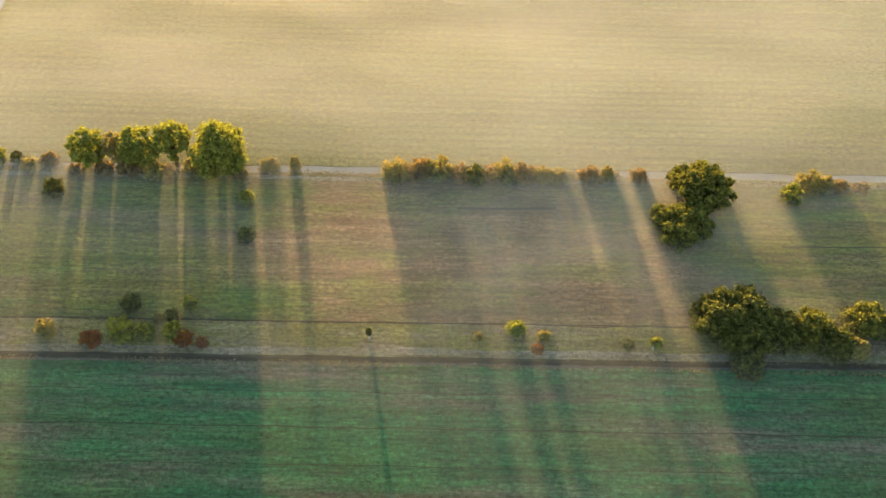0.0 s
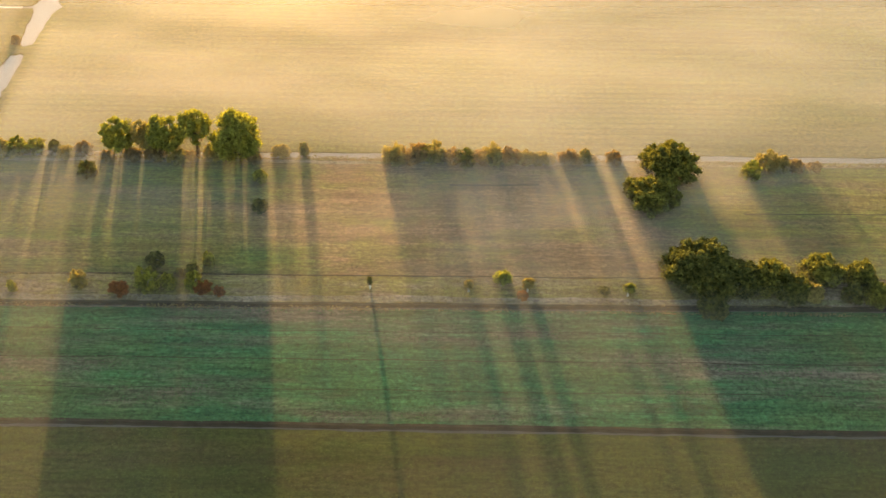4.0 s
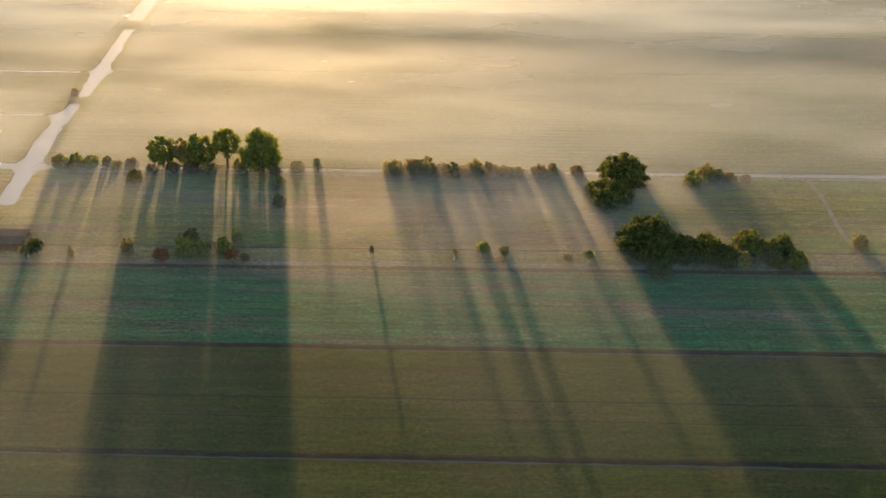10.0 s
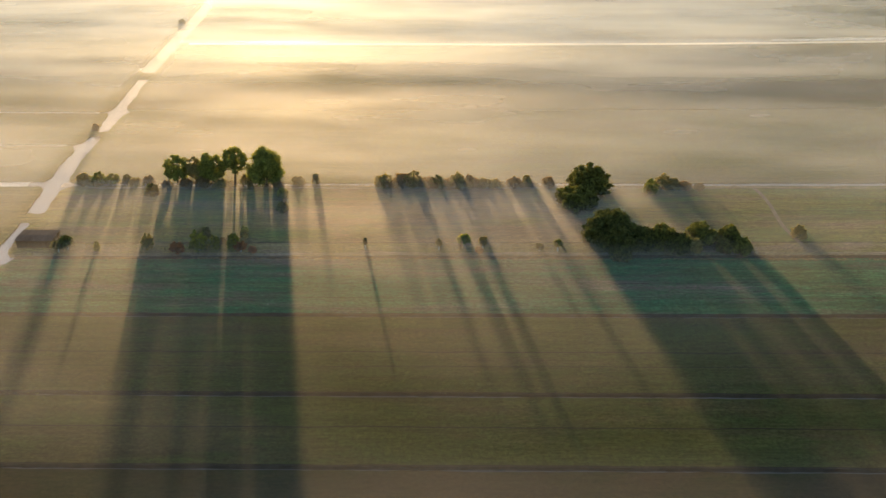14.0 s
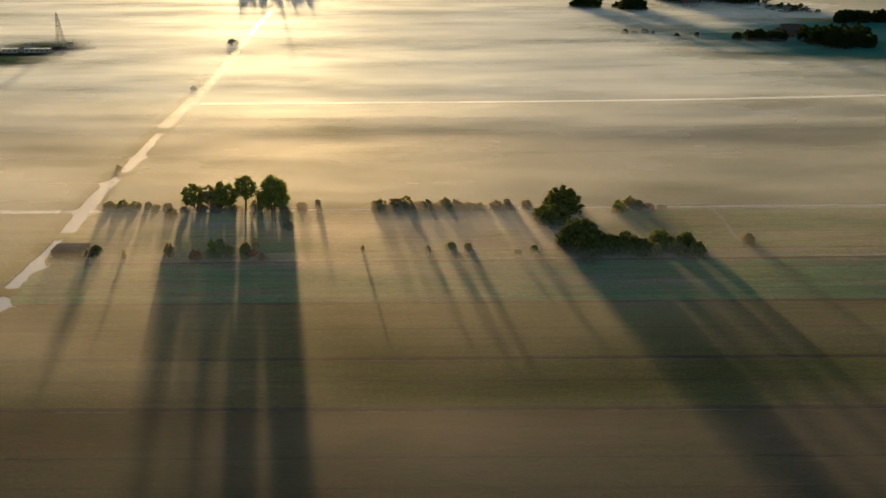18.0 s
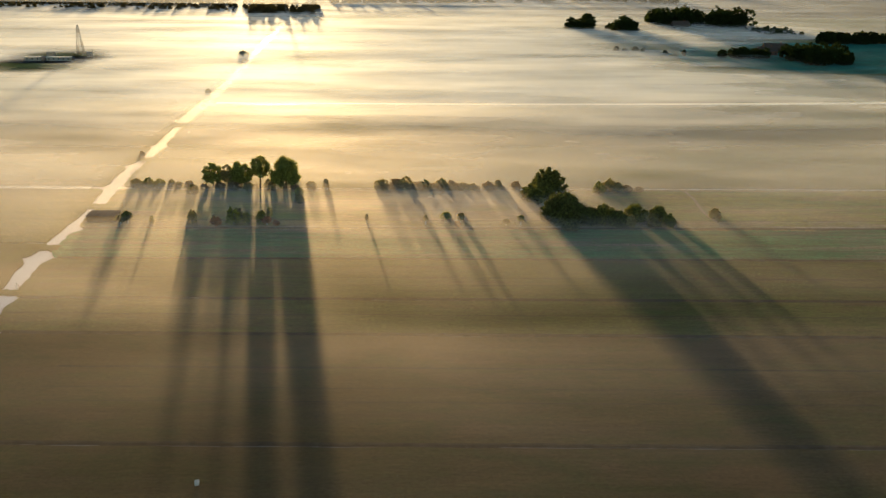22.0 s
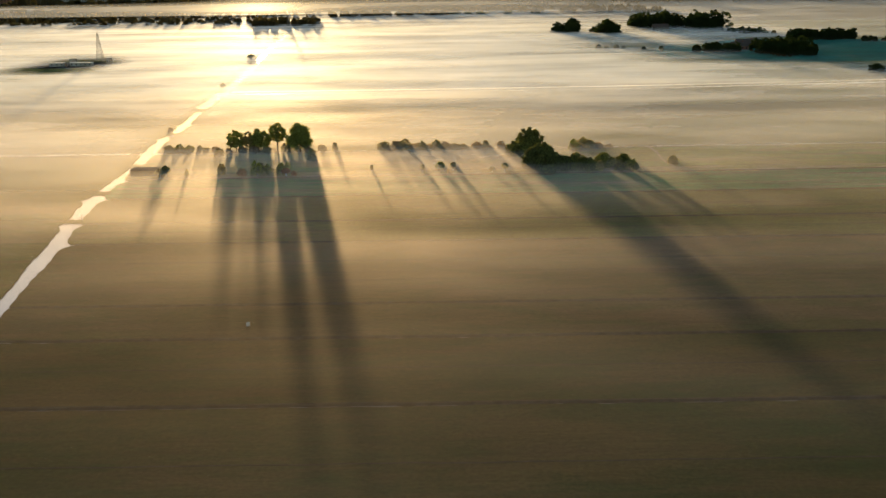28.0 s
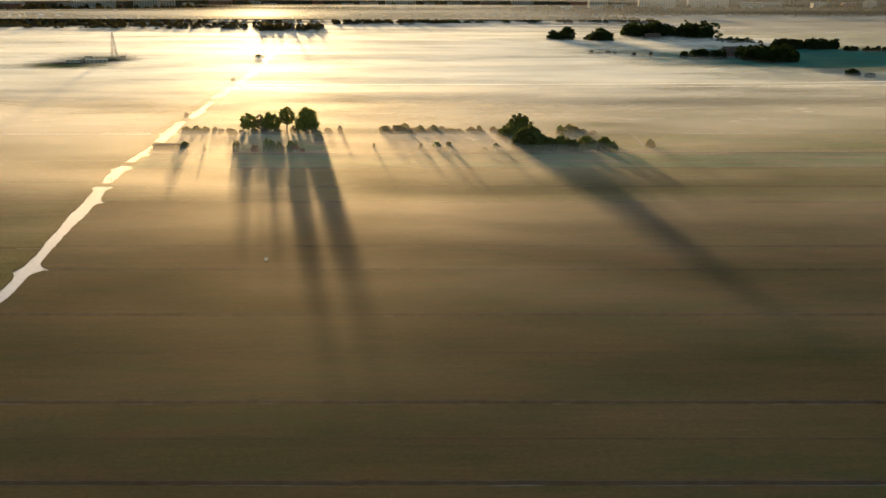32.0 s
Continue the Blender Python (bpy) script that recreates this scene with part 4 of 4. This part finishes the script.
STEEL = surface("dull_steel", [(0.3, (0.18, 0.17, 0.16)), (0.7, (0.30, 0.28, 0.26))], 1.0, rough=0.5, metal=0.6)
CONCRETE = surface("concrete", [(0.3, (0.28, 0.27, 0.25)), (0.7, (0.40, 0.39, 0.37))], 0.5)
GLASS = surface("dark_window_glass", [(0.3, (0.03, 0.035, 0.04)), (0.7, (0.05, 0.055, 0.06))], 0.3, rough=0.1, bump=0.0)
BRICK = surface("red_brick_wall", [(0.3, (0.20, 0.10, 0.07)), (0.7, (0.30, 0.16, 0.11))], 0.4)
TILE = surface("dark_roof_tiles", [(0.3, (0.07, 0.055, 0.05)), (0.7, (0.13, 0.10, 0.085))], 0.8)
PLASTER = surface("pale_plaster", [(0.3, (0.38, 0.35, 0.31)), (0.7, (0.52, 0.48, 0.43))], 0.2)


def shed(x0, x1, y0, y1, h):
    """A long low field shed: boarded walls, a shallow sheet roof in panels, a door in the gable."""
    thing = new("field_shed")
    w, d = x1 - x0, y1 - y0
    for name, a in (("side_wall", (0, w, 0, 0.12)), ("side_wall", (0, w, d - 0.12, d)), ("end_wall", (0, 0.12, 0.12, d - 0.12)), ("end_wall", (w - 0.12, w, 0.12, d - 0.12))):
        bm = bmesh.new()
        box(bm, a[0], a[1], a[2], a[3], -0.1, h)
        part(name, bm, BOARD, thing)
    n = 8
    for side in (0, 1):
        for k in range(n):
            bm = bmesh.new()
            xa, xb = -0.3 + (w + 0.6) * k / n, -0.3 + (w + 0.6) * (k + 1) / n - 0.03
            ya, yb = (-0.35, d / 2) if side == 0 else (d + 0.35, d / 2)
            lo, up = h - 0.02 + 0.01 * (k % 2), h + 0.14 + 0.01 * (k % 2)
            v = [bm.verts.new(p) for p in ((xa, ya, lo), (xb, ya, lo), (xb, yb, up), (xa, yb, up), (xa, ya, lo + 0.06), (xb, ya, lo + 0.06), (xb, yb, up + 0.06), (xa, yb, up + 0.06))]
            for f in ((0, 1, 2, 3), (4, 5, 6, 7), (0, 1, 5, 4), (1, 2, 6, 5), (2, 3, 7, 6), (3, 0, 4, 7)):
                bm.faces.new([v[i] for i in f])
            bmesh.ops.recalc_face_normals(bm, faces=bm.faces)
            part("roof_sheet", bm, ROOF_GREY, thing)
    bm = bmesh.new()
    box(bm, w + 0.01, w + 0.06, d * 0.35, d * 0.65, 0.0, 2.1)
    part("door", bm, STEEL, thing)
    thing.matrix_basis = pose(x0, y0, 0)
    return tagged(thing, "low field shed with a weathered grey sheet roof beside the canal", "shed")


shed(-109.6, -100.2, 82.0, 87.6, 2.2)


def trough(x, y, yaw):
    thing = new("feed_trough")
    bm = bmesh.new()
    box(bm, -0.4, 0.4, -0.55, 0.55, 0.25, 0.8, 0.05)
    top = [f for f in bm.faces if f.normal.z > 0.9]
    bmesh.ops.inset_region(bm, faces=top, thickness=0.07)
    big = max((f for f in bm.faces if f.normal.z > 0.9), key=lambda f: f.calc_area())
    bmesh.ops.translate(bm, verts=list(big.verts), vec=(0, 0, -0.3))
    part("tub", bm, WHITE, thing)
    for sx in (-0.3, 0.3):
        for sy in (-0.42, 0.42):
            bm = bmesh.new()
            box(bm, sx - 0.06, sx + 0.06, sy - 0.06, sy + 0.06, -0.05, 0.27)
            part("leg", bm, STEEL, thing)
    thing.matrix_basis = pose(x, y, 0, 0, 0, yaw)
    return tagged(thing, "small white livestock trough alone in the pasture", "trough")


trough(-38.0, -60.2, 12)


def dam(y, length, material):
    """A low earth dam grown over with grass, with a ragged outline, across the canal."""
    n, x0, x1 = 18, canal_edge(y, -1) - 1.2, canal_edge(y, 1) + 1.2
    verts, faces = [], []
    for k in range(n + 1):
        f = k / n
        x = x0 + (x1 - x0) * f
        a = length * (0.40 + 0.10 * abs(2 * f - 1)) + 0.7 * noise.noise((x * 0.8, y, 1))
        b = length * (0.40 + 0.10 * abs(2 * f - 1)) + 0.7 * noise.noise((x * 0.8, y, 5))
        verts += [(x - canal_x(y), -a - 0.5, -0.6), (x - canal_x(y), -a, 0.02), (x - canal_x(y), 0, 0.06), (x - canal_x(y), b, 0.02), (x - canal_x(y), b + 0.5, -0.6)]
    for k in range(n):
        for j in range(4):
            p = 5 * k + j
            faces.append((p, p + 5, p + 6, p + 1))
    thing = new("earth_dam")
    put("bank", mesh_from("bank", verts, faces, material), thing)
    thing.matrix_basis = pose(canal_x(y), y, 0)
    return tagged(thing, "low grassy earth dam across the canal", "dam", "dams on the canal")


for y, length in ((229.5, 9.0), (164.3, 4.5), (99.5, 6.0), (58.4, 5.0), (24.6, 4.0)):
    dam(y, length, GRASS_PALE if y > 90 else GRASS_OLIVE)
thing = new("marker_post")
bm = bmesh.new()
limb(bm, (0, 0, -0.3), (0, 0, 1.5), 0.14, 0.12, 8)
part("shaft", bm, WHITE, thing)
bm = bmesh.new()
box(bm, -0.22, 0.22, -0.08, 0.08, 1.5, 1.75, 0.03)
part("plate", bm, WHITE, thing)
thing.matrix_basis = pose(-107.6, 26.2, 0)
tagged(thing, "short white marker post on a canal dam", "post")
tree("shrub", -117.6, 166.6, 2.0, 2.7, LEAF_RUST, 170, "small brown shrub beside the canal dam", "shrub", clear=0.05, lobes=9, per=100, spray=0.125)
# yellow leaves used here to paint in the mist that pales the bush
tree("bush", -134.0, 462.0, 6.5, 4.2, LEAF_YELLOW, 171, "round bush in bright mist by the canal, coloured pale as if veiled", "bush", clear=0.04, lobes=14, per=150, spray=0.26)
tree("shrub", -124.6, 312.5, 2.6, 2.6, LEAF_YELLOW, 172, "small misty shrub beside the canal", "shrub", clear=0.05, lobes=9, per=100, spray=0.2)


# ---- mast and its compound, in a clearing of the mist ----
def lattice_mast(x, y, h, foot, label):
    thing = new("lattice_mast")
    steps = 9
    corner = lambda k, f: Vector(((1 if k in (0, 3) else -1) * foot * (1 - 0.86 * f), (1 if k < 2 else -1) * foot * (1 - 0.86 * f), h * f))
    for k in range(4):
        bm = bmesh.new()
        limb(bm, corner(k, 0) - Vector((0, 0, 0.2)), corner(k, 1), 0.16, 0.09, 6)
        part("leg", bm, STEEL, thing)
        bm = bmesh.new()
        for s in range(steps):
            a, b = s / steps, (s + 1) / steps
            limb(bm, corner(k, a), corner((k + 1) % 4, b), 0.06, 0.06, 4)
            limb(bm, corner((k + 1) % 4, a), corner(k, b), 0.06, 0.06, 4)
            limb(bm, corner(k, b), corner((k + 1) % 4, b), 0.05, 0.05, 4)
        part("bracing", bm, STEEL, thing)
    for f, r in ((0.35, 2.4), (0.80, 1.0)):
        bm = bmesh.new()
        box(bm, -r, r, -0.7, 0.7, h * f, h * f + 0.18)
        part("platform", bm, STEEL, thing)
    bm = bmesh.new()
    limb(bm, (0, 0, h * 0.97), (0, 0, h * 1.10), 0.12, 0.05, 6)
    part("spike", bm, STEEL, thing)
    thing.matrix_basis = pose(x, y, 0)
    return tagged(thing, label, "mast")


lattice_mast(-254.0, 462.0, 22.0, 2.6, "slim steel lattice mast standing in mist")


def hut(x, y, w, d, h, label, roof=None, pitch=0.0):
    thing = new("hut")
    for name, a in (("wall", (0, w, 0, 0.15)), ("wall", (0, w, d - 0.15, d)), ("end_wall", (0, 0.15, 0.15, d - 0.15)), ("end_wall", (w - 0.15, w, 0.15, d - 0.15))):
        bm = bmesh.new()
        box(bm, a[0], a[1], a[2], a[3], -0.1, h)
        part(name, bm, PLASTER, thing)
    bm = bmesh.new()
    box(bm, -0.25, w + 0.25, -0.25, d + 0.25, h, h + 0.25, 0.05)
    part("roof", bm, roof or WHITE, thing)
    for k in range(max(2, int(w / 3))):
        bm = bmesh.new()
        xx = w * (k + 0.5) / max(2, int(w / 3))
        box(bm, xx - 0.5, xx + 0.5, -0.04, -0.004, 1.0, 2.0)
        part("window", bm, GLASS, thing)
    thing.matrix_basis = pose(x, y, 0)
    return tagged(thing, label, "hut")


hut(-282.5, 432.6, 11, 3.2, 2.6, "long low hut with a bright white flat roof")
hut(-267.3, 432.9, 17, 3.2, 2.6, "long low hut with a bright white flat roof")
hut(-271.0, 442.6, 4.5, 4, 4.2, "small grey equipment hut beside the mast", CONCRETE)
hut(-246.0, 452.0, 3.5, 3, 3.4, "small grey equipment hut at the foot of the mast", CONCRETE)
for x, h in ((-264.0, 7.6), (-238.0, 7.0)):
    thing = new("pole")
    bm = bmesh.new()
    limb(bm, (0, 0, -0.2), (0, 0, h), 0.14, 0.08, 7)
    part("shaft", bm, STEEL, thing)
    bm = bmesh.new()
    box(bm, -0.8, 0.8, -0.06, 0.06, h - 0.5, h - 0.35)
    part("crossarm", bm, STEEL, thing)
    thing.matrix_basis = pose(x, 443, 0)
    tagged(thing, "thin steel pole with a short crossarm", "pole")
lattice_mast(-150.0, 770.0, 22.0, 1.4, "tall steel lattice mast near the canal's far end")

# ---- farmstead and trees on the far meadow ----
FARM = "trees round the far farmstead"
for k, (x, y, w, h) in enumerate(((138.9, 656.9, 9.8, 11.6), (144.1, 659.4, 6.2, 9.2), (154.4, 654.7, 14.7, 16.5), (147.0, 652.2, 8.6, 6.1), (175.6, 652.2, 6.9, 6.7), (182.9, 633.6, 18.3, 15.8), (191.5, 636.0, 13.4, 12.2))):
    tree("tree", x, y, w, h, LEAF_FAR, 200 + k, "dark broad tree standing in far mist", group=FARM, clear=0.06, lobes=16, per=110, spray=0.38)
for k, (x, y, w, h) in enumerate(((151.8, 504.6, 4.1, 4.0), (159.0, 505.7, 2.9, 2.8), (168.0, 507.9, 4.3, 3.8), (173.2, 505.1, 2.4, 2.8), (186.1, 486.1, 3.1, 4.0), (200.1, 484.2, 2.8, 4.7), (226.6, 473.9, 5.9, 6.5), (306.0, 443.6, 5.8, 5.8), (307.5, 339.6, 9.1, 6.4), (319.7, 337.9, 6.2, 3.6))):
    tree("shrub", x, y, w, h, LEAF_FAR, 220 + k, "small dark shrub in a misty far meadow", "shrub", FARM, clear=0.1, lobes=10, per=90, spray=0.3)


def wood(name, x0, x1, y0, y1, h, seed, label, count, leaf=None, per=80, spray=0.7, kind="stuff"):
    """A stand of far trees: many ragged crowns of differing height on short stems."""
    rng = np.random.default_rng(seed)
    pts = []
    for k in range(count):
        x, y = rng.uniform(x0, x1), rng.uniform(y0, y1)
        hh = h * rng.uniform(0.42, 1.12)
        w = hh * rng.uniform(0.6, 0.9)
        p, _ = crown_points(rng, w, 0.2, hh, 6, per, fine=0.9)
        pts.append(p + np.array([x, y, 0]))
    me = leaf_mesh(name, np.concatenate(pts), spray, rng, leaf or LEAF_FAR)
    return tagged(put(name, me), label, "wood", kind=kind)


wood("wood", 227.3, 290.7, 690.3, 730.3, 17.2, 301, "dark wood behind a far farmstead", 61)
wood("wood", 289.8, 321.2, 679.3, 704.8, 18.3, 302, "dark block of tall trees at a wood's end", 28)
wood("hedge", 232.4, 261.5, 470.5, 478.3, 8.2, 303, "dense dark hedge at a far farmyard", 35, per=70, spray=0.5)
wood("wood", 272.2, 311.4, 440.4, 473.8, 12.8, 304, "dark trees crowding a far farmyard", 46)
wood("wood", 339.6, 399.3, 560.3, 573.8, 10.1, 305, "long dark row of trees behind the far farm", 48)
wood("hedge", 397.8, 495.9, 540.8, 548.7, 5.3, 306, "low dark hedge running along a far field", 34, per=50)
wood("hedge", 311.0, 346.7, 614.0, 666.7, 4.2, 307, "low dark hedge between far fields", 75, per=50)


def house(x, y, w, d, h, roof_h, yaw, label, wall=BRICK):
    thing = new("farmhouse")
    for name, a in (("wall", (-w / 2, w / 2, -d / 2, -d / 2 + 0.3)), ("wall", (-w / 2, w / 2, d / 2 - 0.3, d / 2)), ("gable_wall", (-w / 2, -w / 2 + 0.3, -d / 2 + 0.3, d / 2 - 0.3)), ("gable_wall", (w / 2 - 0.3, w / 2, -d / 2 + 0.3, d / 2 - 0.3))):
        bm = bmesh.new()
        box(bm, *a, -0.2, h)
        part(name, bm, wall, thing)
    bm = bmesh.new()
    e = 0.4
    v = [bm.verts.new(p) for p in ((-w / 2 - e, -d / 2 - e, h), (w / 2 + e, -d / 2 - e, h), (w / 2 + e, d / 2 + e, h), (-w / 2 - e, d / 2 + e, h), (-w / 2 - e, 0, h + roof_h), (w / 2 + e, 0, h + roof_h))]
    for f in ((0, 1, 5, 4), (2, 3, 4, 5), (1, 2, 5), (3, 0, 4), (3, 2, 1, 0)):
        bm.faces.new([v[i] for i in f])
    roof = part("roof", bm, TILE, thing)
    bm = bmesh.new()
    box(bm, w * 0.2, w * 0.2 + 0.8, -0.4, 0.4, h + roof_h * 0.5, h + roof_h + 0.9)
    part("chimney", bm, BRICK, roof)
    n = max(2, int(w / 3.5))
    for k in range(n):
        xx = -w / 2 + w * (k + 0.5) / n
        bm = bmesh.new()
        box(bm, xx - 0.5, xx + 0.5, -d / 2 - 0.05, -d / 2 - 0.004, 0.9, 2.2)
        part("window", bm, GLASS, thing)
    thing.matrix_basis = pose(x, y, 0, 0, 0, yaw)
    return tagged(thing, label, "house")


house(268, 493, 14, 8, 3.0, 3.4, 8, "brick farmhouse with a dark tiled roof among trees")
house(280, 508, 18, 10, 3.6, 3.6, -5, "long barn with a dark tiled roof in a farmyard", BOARD)
house(251.6, 682, 16, 9, 3.0, 3.6, 4, "far barn with a dark roof before a wood", BOARD)


def car(x, y, yaw, paint):
    thing = new("parked_car")
    bm = bmesh.new()
    box(bm, -2.1, 2.1, -0.85, 0.85, 0.30, 0.85, 0.12)
    body = part("body", bm, paint, thing)
    bm = bmesh.new()
    box(bm, -1.1, 1.3, -0.72, 0.72, 0.85, 1.42, 0.18)
    part("cabin", bm, GLASS, thing)
    for sx in (-1.3, 1.3):
        for sy in (-0.8, 0.8):
            bm = bmesh.new()
            limb(bm, (sx, sy - 0.1, 0.31), (sx, sy + 0.1, 0.31), 0.31, 0.31, 12)
            part("wheel", bm, GLASS, thing)
    thing.matrix_basis = pose(x, y, 0, 0, 0, yaw)
    return tagged(thing, "small parked car glinting beside a far farm", "car", "cars parked by the far farm")


for k, (x, y) in enumerate(((223, 679), (228, 676), (233, 677.5), (239, 674), (216, 680), (246, 670))):
    car(x, y, 80 + 9 * k, WHITE if k % 2 else STEEL)

# ---- the edge of the town ----
wood("wood", -760, -170, 800, 900, 6.5, 311, "broad belt of scrub and trees at the town's edge", 330, per=34, spray=1.0, leaf=LEAF_HAZED)
wood("wood", -192, -122, 772, 830, 9.5, 312, "dense block of trees before the low sun", 70, per=50, spray=0.8, leaf=LEAF_HAZED)
wood("wood", -122, 38, 905, 965, 8.0, 313, "ragged line of trees at the town's edge", 120, per=36, spray=0.9, leaf=LEAF_HAZED)
wood("wood", 38, 330, 955, 1030, 8.0, 314, "ragged line of trees at the town's edge", 150, per=30, spray=1.0, leaf=LEAF_HAZED)
wood("wood", 330, 1500, 1185, 1260, 12.0, 318, "dark belt of trees behind misty meadows", 330, per=30, spray=1.3, leaf=LEAF_HAZED)
wood("wood", -1200, -150, 930, 1150, 8.0, 317, "hazy scrubland at the town's edge", 330, per=26, spray=1.3, leaf=LEAF_HAZED)
wood("wood", -1350, 1170, 1157, 1370, 12, 315, "dark tree belt in front of the town", 520, per=24, spray=1.6, leaf=LEAF_HAZED)
wood("wood", -1950, 1590, 1706, 2500, 16, 316, "town trees in the distance", 420, per=20, spray=2.2, leaf=LEAF_HAZED)
for k, (x, y) in enumerate(((1, 940), (31, 936), (39, 938), (48, 937), (62, 936), (80, 936), (116, 948), (153, 954))):
    tree("bush", x, y - 10, 9 + k % 3, 6, LEAF_FAR, 330 + k, "small dark bush at the meadow's far edge", "bush", "bushes at the meadow's far edge", clear=0.05, lobes=8, per=60, spray=0.6)


def block(x, y, w, d, floors, yaw, wall, label):
    """A far town building: walls, parapet roof and a band of windows for each storey."""
    thing = new("town_building")
    h = floors * 3.0
    bm = bmesh.new()
    box(bm, -w / 2, w / 2, -d / 2, d / 2, -0.5, h)
    part("wall", bm, wall, thing)
    bm = bmesh.new()
    box(bm, -w / 2 - 0.3, w / 2 + 0.3, -d / 2 - 0.3, d / 2 + 0.3, h, h + 0.6)
    part("roof", bm, CONCRETE, thing)
    n = max(3, int(w / 5))
    for f in range(floors):
        bm = bmesh.new()
        for k in range(n):
            xx = -w / 2 + w * (k + 0.5) / n
            box(bm, xx - 1.1, xx + 1.1, -d / 2 - 0.12, -d / 2 - 0.01, f * 3 + 0.9, f * 3 + 2.4)
        part("window_row", bm, GLASS, thing)
    thing.matrix_basis = pose(x, y, 0, 0, 0, yaw)
    return tagged(thing, label, "building", "buildings of the town")


rng = np.random.default_rng(7)
for k in range(34):
    x = -1000 + k * 60 + rng.uniform(-15, 15)
    y = rng.uniform(1380, 1600)
    floors = int(rng.integers(2, 5))
    block(x, y, rng.uniform(18, 46), rng.uniform(10, 16), floors, rng.uniform(-14, 14), (PLASTER, BRICK, CONCRETE)[k % 3], "low hazy town building among trees")
for k, (x, y, w, fl) in enumerate(((-620, 1430, 80, 9), (-530, 1460, 46, 10), (-40, 1400, 56, 6), (450, 1430, 70, 7), (570, 1500, 80, 8), (340, 1450, 36, 9))):
    block(x, y, w, 14, fl, 6 * (k % 3) - 6, PLASTER, "tall pale apartment block in haze")
sheet("haze", -2400, 2400, 640, 3000, 23, mist_material("far_haze", 0.30, 0.60, 0.004, (0.4, 1.2, 1), most=0.24, sheen=0.30, lustre=0.7, sheen_y=HAZE_BY_Y, by_y=HAZE_BY_Y, by_x=HAZE_BY_X), "thin bright haze above the far town", "haze")
